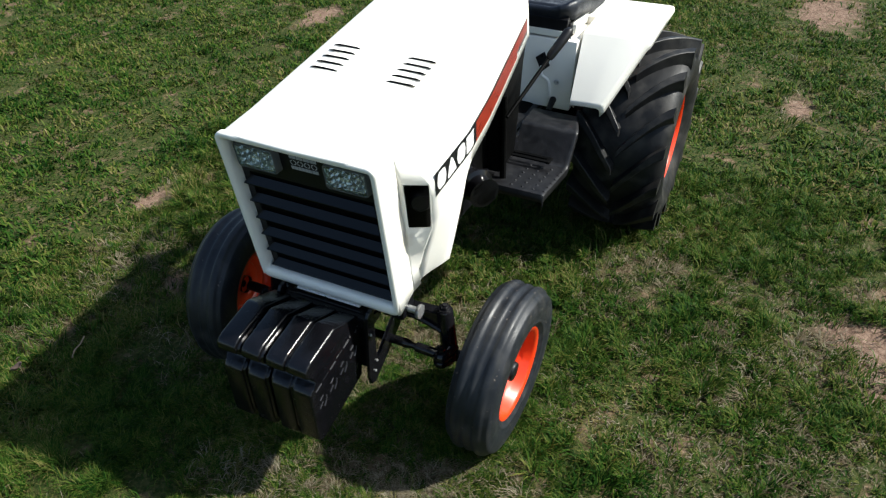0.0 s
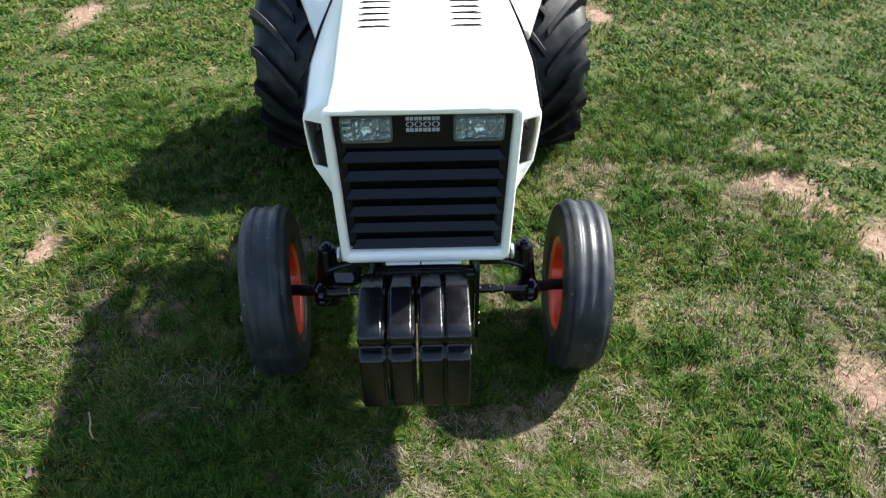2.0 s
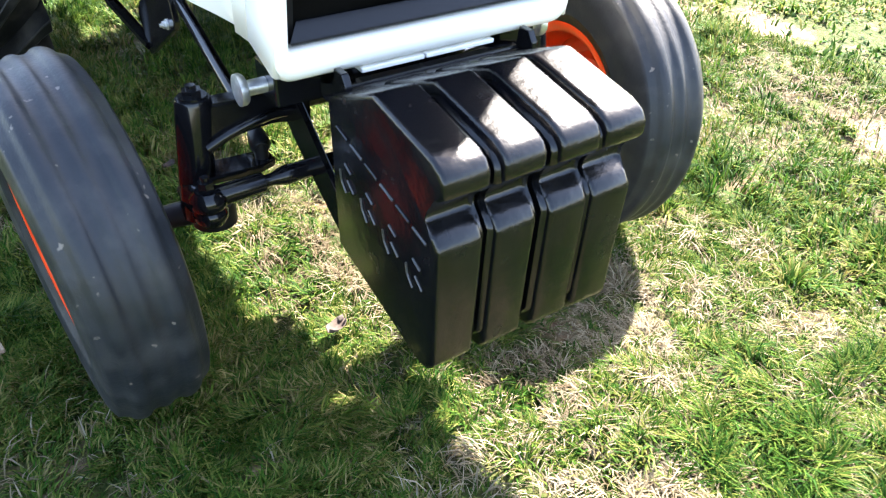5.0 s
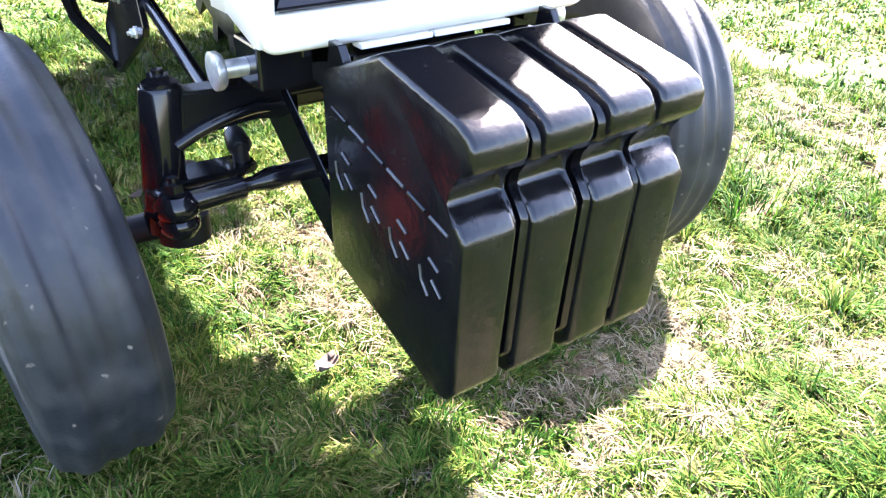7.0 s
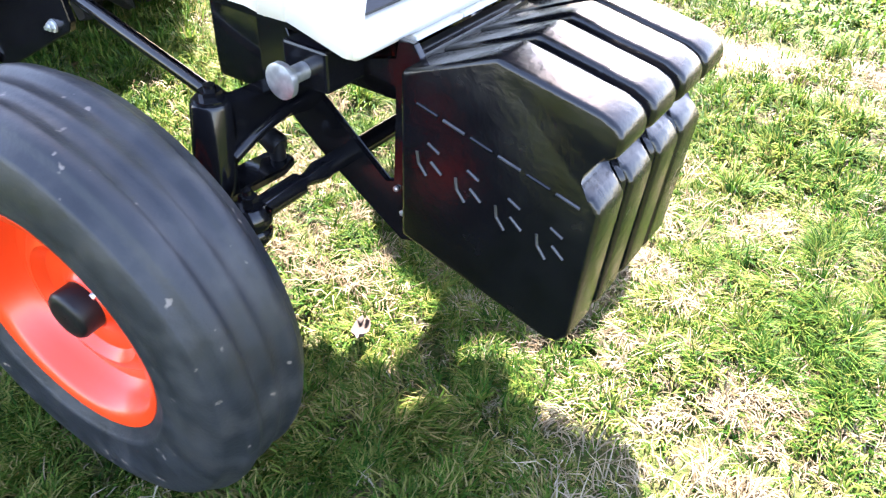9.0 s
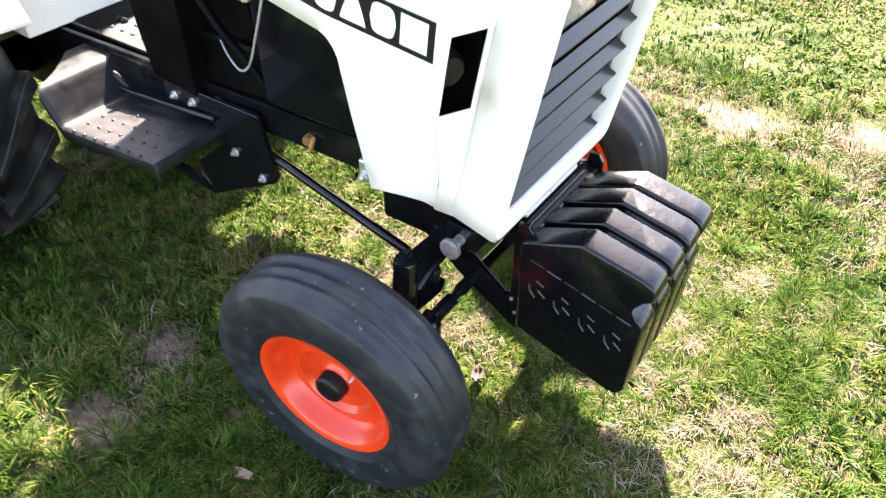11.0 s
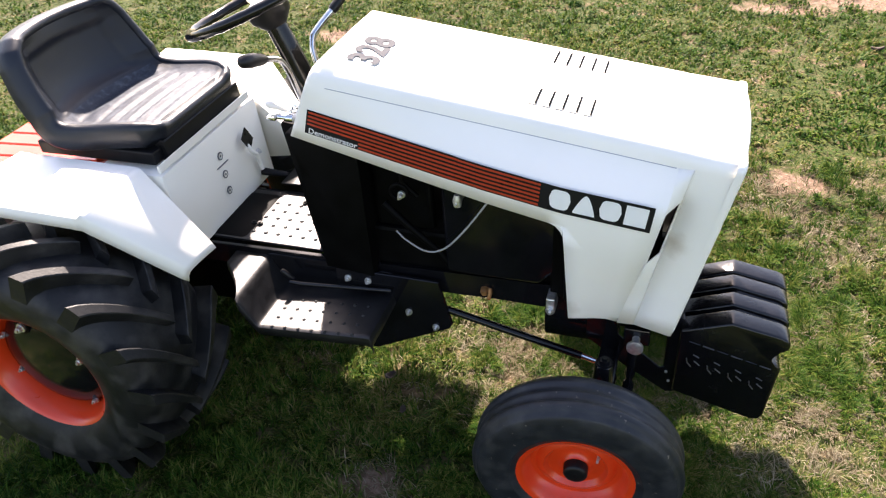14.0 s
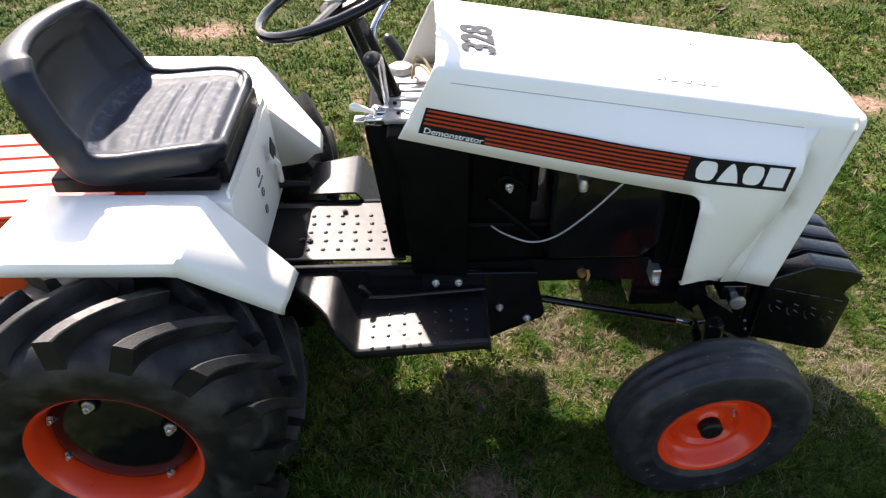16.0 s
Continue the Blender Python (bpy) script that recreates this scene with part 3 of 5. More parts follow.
def rear_wheel(side):
    cx, cy, cz = REAR, CY + side * 0.412, 0.326
    out = side
    bm = bmesh.new()
    rim = [(-0.118, 0.160), (-0.122, 0.168), (-0.118, 0.152), (-0.09, 0.146), (-0.02, 0.136), (0.05, 0.136), (0.080, 0.146), (0.112, 0.150), (0.124, 0.158), (0.129, 0.170), (0.124, 0.173)]
    lathe(bm, (cx, cy, cz), [(out * y, r * 1.03) for y, r in rim], 72)
    wheel = part("rear_wheel", bm, ORANGE, tractor, "orange-red rear rim with black centre and lugged tyre", 40)
    bm = bmesh.new()
    disc = [(0.045, 0.152), (0.060, 0.144), (0.078, 0.130), (0.088, 0.104), (0.093, 0.066), (0.095, 0.030), (0.0955, 0.001)]
    lathe(bm, (cx, cy, cz), [(out * y, r) for y, r in disc], 56)
    centre = part("wheel_centre", bm, BLACK, wheel, "glossy black wheel centre disc", 40)
    # two clamp nuts with round pads, small nuts on the rim
    for ang in (22, 106):
        a = radians(ang)
        bm = bmesh.new()
        p = Vector((cx + 0.114 * math.cos(a), cy + out * 0.084, cz + 0.114 * math.sin(a)))
        tube(bm, [p, p + Vector((0, out * 0.007, 0))], 0.019, 18)
        part("clamp_pad", bm, DARK, wheel)
        bm = bmesh.new()
        bolt_head(bm, p + Vector((0, out * 0.007, 0)), (0, out, 0), 0.0082, 0.012)
        part("wheel_bolt", bm, ZINC, wheel)
    for ang in (158, 205, 299):
        a = radians(ang)
        bm = bmesh.new()
        p = Vector((cx + 0.136 * math.cos(a), cy + out * 0.072, cz + 0.136 * math.sin(a)))
        bolt_head(bm, p, (0, out, 0), 0.0060, 0.010)
        part("rim_bolt", bm, ZINC, wheel)
    # carcass, and lugs that share two meshes
    bm = bmesh.new()
    half = [(0.118, 0.160), (0.127, 0.168), (0.140, 0.190), (0.1495, 0.220), (0.1520, 0.248), (0.147, 0.270), (0.136, 0.286), (0.120, 0.296), (0.095, 0.302), (0.06, 0.306), (0.03, 0.308), (0.0, 0.3085)]
    lathe(bm, (0, 0, 0), half + [(-y, r) for y, r in half[-2::-1]], 90)
    tyre = part("rear_tyre", bm, LUGRUBBER, tractor, "wide black tractor tyre with dusty chevron lugs", 30)
    tyre.location = (cx, cy, cz)
    N = 16

    def crown(y):
        return float(np.interp(abs(y), (0.0, 0.06, 0.10, 0.130, 0.146, 0.154), (0.3125, 0.310, 0.305, 0.295, 0.272, 0.245)))
    for s in (-1, 1):
        bm = bmesh.new()
        rows = []
        for i in range(9):
            f = i / 8
            y = s * (0.004 + f * 0.144)
            # at the top the middle of each bar runs ahead of its shoulder end
            mid = -0.47 * (1 - (1 - f) ** 1.25)
            half_w = 0.036 + 0.016 * f
            r0 = crown(y) - 0.006
            r1 = 0.3435 - 0.012 * (abs(y) / 0.15) ** 2
            rows.append([(r * math.sin(mid + da), y, r * math.cos(mid + da)) for da, r in ((-half_w * 1.4, r0), (-half_w, r1 - 0.0018), (-half_w * 0.78, r1), (half_w * 0.78, r1), (half_w, r1 - 0.0018), (half_w * 1.4, r0))])
        vs = grid(bm, rows)
        bm.faces.new(vs[0])
        bm.faces.new(vs[-1])
        first = part("lug", bm, LUGRUBBER, tyre, "", 30)
        for k in range(N):
            ob = first if k == 0 else new("lug", first.data)
            ob.parent = tyre
            ob.rotation_euler = (0, 2 * math.pi * (k + (0.5 if s > 0 else 0.0)) / N, 0)


rear_wheel(-1)
rear_wheel(1)


# ---- front weights on their bracket ----
WEIGHT = [(1.350, 0.404), (1.449, 0.444), (1.545, 0.425), (1.560, 0.418), (1.567, 0.408), (1.566, 0.393), (1.557, 0.385), (1.540, 0.379), (1.534, 0.370), (1.532, 0.356), (1.551, 0.347), (1.560, 0.335), (1.549, 0.190), (1.539, 0.177), (1.523, 0.175), (1.350, 0.222)]


def front_weight(yc, outer):
    bm = bmesh.new()
    prism(bm, WEIGHT, yc - (0.0265 if outer < 0 else 0.0235), yc + (0.0265 if outer > 0 else 0.0235), 0.0055, 3)
    mx, mz = sum(p[0] for p in WEIGHT) / len(WEIGHT), sum(p[1] for p in WEIGHT) / len(WEIGHT)
    prism(bm, [(mx + 0.86 * (x - mx), mz + 0.90 * (z - mz)) for x, z in WEIGHT], yc - (0.0225 if outer < 0 else 0.0285), yc + (0.0225 if outer > 0 else 0.0285), 0.003, 1)
    w = part("front_weight", bm, CAST, tractor, "glossy black cast iron suitcase weight", 40)
    if outer:
        # cast ridge and a row of raised cast marks, worn grey along their tops
        s = outer
        y = yc + s * 0.0268
        ridge_a, ridge_b = Vector((1.368, y, 0.379)), Vector((1.545, y, 0.334))
        for q in range(6):
            bm = bmesh.new()
            tube(bm, [ridge_a.lerp(ridge_b, q / 6 + 0.012), ridge_a.lerp(ridge_b, (q + 0.86) / 6)], 0.0016, 6)
            part("cast_ridge", bm, WORN if q % 2 else CAST, w)
        for k in range(4):
            c = Vector((1.386 + 0.0445 * k, y, 0.323 - 0.0122 * k))
            for shape in (((-1.0, 0.10), (-0.80, -0.50), (-0.15, -0.95)), ((-0.30, 0.95), (0.55, 0.80)), ((0.05, 0.05), (0.90, -0.30))):
                bm = bmesh.new()
                tube(bm, [c + Vector((0.0155 * u + 0.002 * v, 0, 0.0185 * v - 0.0045 * u)) for u, v in shape], 0.0015, 6)
                part("cast_mark", bm, WORN, w)
    return w


for k in range(4):
    yc = (-0.112, -0.051, 0.012, 0.066)[k]
    front_weight(yc, -1 if k == 0 else (1 if k == 3 else 0))


def weight_bracket():
    for side in (-1, 1):
        bm = bmesh.new()
        y = side * 0.118
        o = [(1.336, 0.424), (1.354, 0.424), (1.362, 0.412), (1.366, 0.232), (1.356, 0.205), (1.338, 0.200), (1.240, 0.262), (1.150, 0.330), (1.150, 0.400), (1.192, 0.400), (1.214, 0.350), (1.318, 0.266), (1.330, 0.270), (1.334, 0.378), (1.300, 0.380), (1.300, 0.396), (1.334, 0.404)]
        prism(bm, o, y - 0.004, y + 0.004, 0.0008, 1)
        br = part("weight_bracket", bm, BLACK, tractor, "black steel weight bracket plate")
        for x, z in ((1.333, 0.264), (1.341, 0.237), (1.354, 0.360)):
            bm = bmesh.new()
            bolt_head(bm, (x, y + side * 0.004, z), (0, side, 0), 0.0035, 0.003, False)
            part("bracket_bolt", bm, ZINC, br)
    bm = bmesh.new()
    box(bm, 1.325, 1.343, -0.113, 0.113, 0.240, 0.404, 0.003)
    box(bm, 1.330, 1.358, -0.113, 0.113, 0.372, 0.402, 0.003)
    part("weight_bar", bm, BLACK, tractor, "black steel bar that carries the weights")


weight_bracket()


# ---- chassis, axle and steering ----
def chassis():
    for side in (-1, 1):
        bm = bmesh.new()
        prism(bm, [(0.15, 0.395), (0.62, 0.400), (0.95, 0.408), (1.30, 0.400), (1.30, 0.448), (1.10, 0.470), (0.60, 0.460), (0.15, 0.452)], CY + side * 0.128 - 0.005, CY + side * 0.128 + 0.005, 0.0015, 1)
        part("frame_rail", bm, BLACK, tractor, "black painted frame rail")
    bm = bmesh.new()
    box(bm, 1.160, 1.222, CY - 0.120, CY + 0.120, 0.335, 0.392, 0.008)
    box(bm, 1.12, 1.29, CY - 0.07, CY + 0.07, 0.325, 0.430, 0.006)
    box(bm, 1.05, 1.165, CY - 0.105, CY + 0.105, 0.300, 0.405, 0.006)
    part("front_axle", bm, BLACK, tractor, "black cast front axle beam", 45)
    for side in (-1, 1):
        # solid tapered arm to the kingpin with a rib along its lower edge
        bm = bmesh.new()
        outline = [(0.244, 0.358), (0.226, 0.361), (0.170, 0.358), (0.105, 0.352), (0.105, 0.312), (0.152, 0.320), (0.190, 0.317), (0.218, 0.311), (0.246, 0.304)]
        a = [bm.verts.new((1.190, CY + side * yy, zz)) for yy, zz in outline]
        b = [bm.verts.new((1.220, CY + side * yy, zz)) for yy, zz in outline]
        bm.faces.new(a)
        bm.faces.new(b[::-1])
        for k in range(len(outline)):
            bm.faces.new((a[k], b[k], b[(k + 1) % len(outline)], a[(k + 1) % len(outline)]))
        bmesh.ops.recalc_face_normals(bm, faces=bm.faces)
        bmesh.ops.bevel(bm, geom=bm.edges[:], offset=0.003, segments=2, affect="EDGES")
        part("axle_arm", bm, BLACK, tractor, "", 45)
        bm = bmesh.new()
        pts = [(1.222, CY + side * 0.236, 0.311), (1.223, CY + side * 0.205, 0.324), (1.223, CY + side * 0.160, 0.334), (1.222, CY + side * 0.120, 0.332)]
        tube(bm, smooth_path(pts, 5), 0.0065, 10)
        part("axle_brace", bm, BLACK, tractor, "", 45)
    for side in (-1, 1):
        bm = bmesh.new()
        y = CY + side * 0.254
        top = CY + side * 0.2375
        tube(bm, [(1.205, y + side * 0.003, 0.218), (1.205, y, 0.235), (1.205, top, 0.363), (1.205, top, 0.368)], [0.018, 0.021, 0.021, 0.019], 20)
        bolt_head(bm, (1.205, top, 0.368), (0, 0, 1), 0.0115, 0.010)
        part("kingpin", bm, BLACK, tractor, "glossy black kingpin housing", 45)
        # steering arm with its ball joint
        bm = bmesh.new()
        by = CY + side * 0.254
        tube(bm, [(1.205, y, 0.256), (1.228, y + side * 0.006, 0.256), (1.256, by, 0.256)], [0.021, 0.017, 0.016], 8)
        tube(bm, [(1.256, by, 0.236), (1.256, by, 0.244), (1.256, by, 0.252), (1.256, by, 0.256), (1.256, by, 0.262), (1.256, by, 0.272), (1.256, by, 0.280)], [0.013, 0.019, 0.020, 0.017, 0.021, 0.021, 0.014], 20)
        tube(bm, [(1.256, by, 0.280), (1.256, by, 0.291)], 0.0095, 6)
        tube(bm, [(1.256, by, 0.291), (1.256, by, 0.297)], 0.005, 10)
        part("steering_arm", bm, BLACK, tractor, "", 45)
        # bright pin in the lower corner of the hood
        bm = bmesh.new()
        py = CY + side * 0.195
        tube(bm, [(1.262, CY + side * 0.165, 0.390), (1.262, py, 0.390)], 0.0085, 16)
        tube(bm, [(1.262, py, 0.390), (1.262, py + side * 0.003, 0.390), (1.262, py + side * 0.009, 0.390), (1.262, py + side * 0.010, 0.390)], [0.0150, 0.0175, 0.0175, 0.014], 22)
        part("hood_pin", bm, ZINC, tractor, "bright zinc hood pin", 45)
        bm = bmesh.new()
        box(bm, 1.235, 1.290, CY + side * 0.118, CY + side * 0.172, 0.372, 0.414, 0.003)
        part("pin_bracket", bm, BLACK, tractor)
    # tie rod with thicker ends
    bm = bmesh.new()
    for side in (-1, 1):
        far = [(1.256, CY + side * q, 0.268 + 0.03 * (0.25 - q)) for q in (0.246, 0.188, 0.186, 0.176, 0.162, 0.150)]
        tube(bm, far[:2], 0.0125, 14)
        tube(bm, far[2:], [0.0075, 0.0075, 0.0118, 0.0118], 14)
    tube(bm, [(1.256, CY - 0.150, 0.271), (1.256, CY + 0.150, 0.271)], 0.0112, 14)
    part("tie_rod", bm, BLACK, tractor, "black tie rod", 45)
    bm = bmesh.new()
    tube(bm, [(0.70, CY - 0.128, 0.380), (0.806, CY - 0.138, 0.363), (1.148, CY - 0.162, 0.303)], 0.0090, 12)
    link = part("drag_link", bm, BLACK, tractor, "long black drag link rod", 45)
    bm = bmesh.new()
    tube(bm, [(1.140, CY - 0.1615, 0.3045), (1.196, CY - 0.168, 0.295)], 0.0062, 12)
    part("rod_end", bm, CHROME, link, "bright threaded rod end")
    bm = bmesh.new()
    tube(bm, [(1.188, CY - 0.167, 0.297), (1.210, CY - 0.170, 0.292), (1.216, CY - 0.171, 0.290)], [0.011, 0.013, 0.009], 14)
    tube(bm, [(1.210, CY - 0.170, 0.300), (1.210, CY - 0.170, 0.270)], 0.0085, 12)
    part("ball_joint", bm, PLASTIC, link, "", 45)
    # flat arm from the kingpin's foot to the drag link
    bm = bmesh.new()
    a = [bm.verts.new((x, CY - y, z)) for z in (0.266, 0.276) for x, y in ((1.184, 0.246), (1.190, 0.170), (1.202, 0.156), (1.222, 0.158), (1.230, 0.180), (1.226, 0.250))]
    bm.faces.new(a[:6][::-1])
    bm.faces.new(a[6:])
    for k in range(6):
        bm.faces.new((a[k], a[(k + 1) % 6], a[6 + (k + 1) % 6], a[6 + k]))
    bmesh.ops.recalc_face_normals(bm, faces=bm.faces)
    bmesh.ops.bevel(bm, geom=bm.edges[:], offset=0.002, segments=2, affect="EDGES")
    part("steering_plate", bm, BLACK, tractor, "flat black steering arm", 40)
    # bright fittings on the rail
    bm = bmesh.new()
    box(bm, 1.066, 1.086, CY - 0.176, CY - 0.134, 0.428, 0.466, 0.003)
    bolt_head(bm, (1.076, CY - 0.176, 0.436), (0, -1, 0), 0.007, 0.008)
    part("rail_clamp", bm, ZINC, tractor)
    bm = bmesh.new()
    tube(bm, [(0.920, CY - 0.133, 0.430), (0.920, CY - 0.142, 0.430), (0.920, CY - 0.148, 0.430)], [0.011, 0.010, 0.006], 14)
    tube(bm, [(0.932, CY - 0.136, 0.438), (0.934, CY - 0.146, 0.430), (0.931, CY - 0.147, 0.417)], 0.0045, 8)
    part("drain_valve", bm, RUST, tractor, "rusty brass drain valve", 45)


chassis()


# ---- engine bay ----
def engine():
    bm = bmesh.new()
    box(bm, 0.60, 1.08, CY - 0.118, CY + 0.118, 0.440, 0.560, 0.01)
    box(bm, 0.66, 0.80, CY - 0.105, CY + 0.105, 0.550, 0.820, 0.012)
    part("engine_block", bm, DARK, tractor, "black painted engine block")
    bm = bmesh.new()
    prism(bm, [(0.835, 0.478), (1.045, 0.478), (1.085, 0.52), (1.085, 0.78), (0.86, 0.80), (0.832, 0.76)], CY - 0.150, CY + 0.150, 0.012, 3)
    part("engine_shroud", bm, BLACK, tractor, "glossy black engine shroud", 40)
    bm = bmesh.new()
    box(bm, 1.10, 1.285, CY - 0.163, CY + 0.163, 0.455, 0.800, 0.006)
    box(bm, 1.07, 1.11, CY - 0.150, CY + 0.150, 0.455, 0.790, 0.004)
    part("radiator_housing", bm, DARK, tractor, "black radiator housing")
    for side in (-1, 1):
        bm = bmesh.new()
        tube(bm, [(1.225, CY + side * 0.188, 0.690), (1.262, CY + side * 0.204, 0.690), (1.268, CY + side * 0.207, 0.690)], [0.026, 0.024, 0.018], 22)
        part("air_duct", bm, PLASTIC, tractor, "", 45)
    # firewall and dash tower below the rear of the hood
    bm = bmesh.new()
    prism(bm, [(0.540, 0.452), (0.66, 0.440), (0.66, 0.79), (0.50, 0.800), (0.496, 0.790), (0.522, 0.731), (0.531, 0.55)], CY - 0.158, CY + 0.158, 0.004, 2)
    prism(bm, [(0.492, 0.452), (0.56, 0.445), (0.56, 0.775), (0.456, 0.788), (0.450, 0.780)], CY - 0.090, CY + 0.090, 0.004, 2)
    part("dash_tower", bm, DARK, tractor, "black dash tower", 40)
    bm = bmesh.new()
    box(bm, 0.492, 0.640, CY - 0.110, CY + 0.148, 0.796, 0.812, 0.005)
    for y in (-0.070, -0.030, 0.010, 0.046):
        box(bm, 0.500, 0.630, CY + y - 0.005, CY + y + 0.005, 0.810, 0.8165, 0.002)
    panel = part("dash_panel", bm, DASH, tractor, "ribbed light grey metal panel under the hood's rear edge", 40)
    for x, y in ((0.512, -0.050), (0.515, 0.030), (0.520, -0.092)):
        bm = bmesh.new()
        bolt_head(bm, (x, CY + y, 0.812), (0, 0, 1), 0.0045, 0.004, False)
        part("screw", bm, SATIN, panel)
    for dy, lift in ((0.0, 0.0), (0.018, 0.010)):
        bm = bmesh.new()
        tube(bm, smooth_path([(0.545 + dy * 0.3, CY + 0.060 + dy, 0.815), (0.552, CY + 0.062 + dy, 0.842 + lift), (0.570, CY + 0.045 + dy, 0.850 + lift), (0.590, CY + 0.010 + dy, 0.838), (0.600, CY - 0.030 + dy, 0.815)], 6), 0.0032, 8)
        part("wire", bm, TAN, tractor, "thin tan wire under the hood's rear edge", 60)
    # hoses, wires and fittings seen through the opening
    bm = bmesh.new()
    tube(bm, smooth_path([(0.712, CY - 0.118, 0.552), (0.742, CY - 0.133, 0.540), (0.796, CY - 0.157, 0.536), (0.846, CY - 0.176, 0.566), (0.902, CY - 0.200, 0.640), (0.956, CY - 0.220, 0.725)], 7), 0.0021, 8)
    part("throttle_cable", bm, CABLE, tractor, "grey throttle cable", 60)
    bm = bmesh.new()
    tube(bm, smooth_path([(0.70, CY - 0.14, 0.640), (0.755, CY - 0.145, 0.590), (0.82, CY - 0.140, 0.525), (0.845, CY - 0.135, 0.480)], 6), 0.008, 12)
    part("radiator_hose", bm, DARK, tractor, "black rubber hose", 60)
    bm = bmesh.new()
    tube(bm, smooth_path([(0.79, CY - 0.12, 0.72), (0.765, CY - 0.135, 0.74), (0.745, CY - 0.135, 0.70), (0.775, CY - 0.13, 0.66)], 6), 0.006, 10)
    part("fuel_hose", bm, DARK, tractor, "", 60)
    for x, y, z in ((0.744, -0.140, 0.668), (0.885, -0.186, 0.698)):
        bm = bmesh.new()
        bolt_head(bm, (x, CY + y, z), (0, -1, 0), 0.0058, 0.014)
        part("engine_bolt", bm, ZINC, tractor)
    bm = bmesh.new()
    tube(bm, [(0.885, CY - 0.192, 0.690), (0.885, CY - 0.192, 0.702), (0.885, CY - 0.192, 0.716)], [0.008, 0.010, 0.006], 12)
    tube(bm, [(0.885, CY - 0.150, 0.698), (0.885, CY - 0.188, 0.698)], 0.007, 10)
    part("spark_fitting", bm, ZINC, tractor, "", 45)
    bm = bmesh.new()
    tube(bm, [(0.80, CY - 0.12, 0.62), (0.80, CY - 0.12, 0.74)], 0.007, 10)
    part("linkage_rod", bm, DARK, tractor)
    bm = bmesh.new()
    ring = [(0.738 + 0.019 * math.cos(a), CY - 0.140, 0.672 + 0.019 * math.sin(a)) for a in [2 * math.pi * k / 20 for k in range(15)]]
    tube(bm, ring, 0.0045, 8)
    part("hose_clamp", bm, DARK, tractor, "", 60)
    # flared exhaust outlet on the left flank
    bm = bmesh.new()
    way = Vector((0.62, 0.78, -0.05)).normalized()
    at = Vector((0.862, CY + 0.165, 0.513))
    tube(bm, [at + way * d for d in (-0.07, 0.0, 0.004, 0.010, 0.016, 0.046, 0.052, 0.052, 0.020)], [0.034, 0.034, 0.047, 0.047, 0.036, 0.036, 0.042, 0.034, 0.026], 28, False)
    part("exhaust_outlet", bm, BLACK, tractor, "flared black exhaust outlet", 45)
    # ribbed edge trim down the left edge of the firewall
    bm = bmesh.new()
    places = [(0.680 - 0.034 * k / 40, CY + 0.165, 0.690 - 0.290 * k / 40) for k in range(41)]
    tube(bm, places, [0.0098 if k % 2 else 0.0090 for k in range(41)], 10)
    part("edge_trim", bm, DARK, tractor, "black ribbed rubber edge trim", 30)


TAN = material("tan_wire_sheath", (0.34, 0.27, 0.16), 0.5, vary=0.1, scale=80)
DASH = material("grey_dash_metal", (0.3680, 0.3680, 0.3600), 0.38, metal=0.55, vary=0.2, scale=40, bump=0.1)
engine()


# ---- platform, steps and fenders ----
def raised_studs(bm, places, up, radius=0.0042, height=0.0030):
    for p in places:
        p = Vector(p)
        tube(bm, [p, p + up * height * 0.7, p + up * height], [radius, radius * 0.7, radius * 0.25], 8)


def platform():
    bm = bmesh.new()
    box(bm, 0.20, 0.524, CY - 0.106, CY + 0.118, 0.449, 0.456, 0.002)
    plate = part("foot_plate", bm, STEP, tractor, "worn grey-black steel foot plate with raised studs")
    bm = bmesh.new()
    raised_studs(bm, [(0.298 + 0.0345 * i + (0.004 if j % 2 else 0), CY - 0.070 + 0.033 * j, 0.456) for i in range(6) for j in range(5)], Vector((0, 0, 1)), 0.0058, 0.0038)
    tagged(part("studs", bm, STEP, plate), kind="stuff")
    for x, y in ((0.299, -0.038), (0.372, 0.076), (0.282, -0.038)):
        bm = bmesh.new()
        bolt_head(bm, (x, CY + y, 0.456), (0, 0, 1), 0.0075, 0.006, False)
        part("plate_bolt", bm, SATIN, plate)


platform()


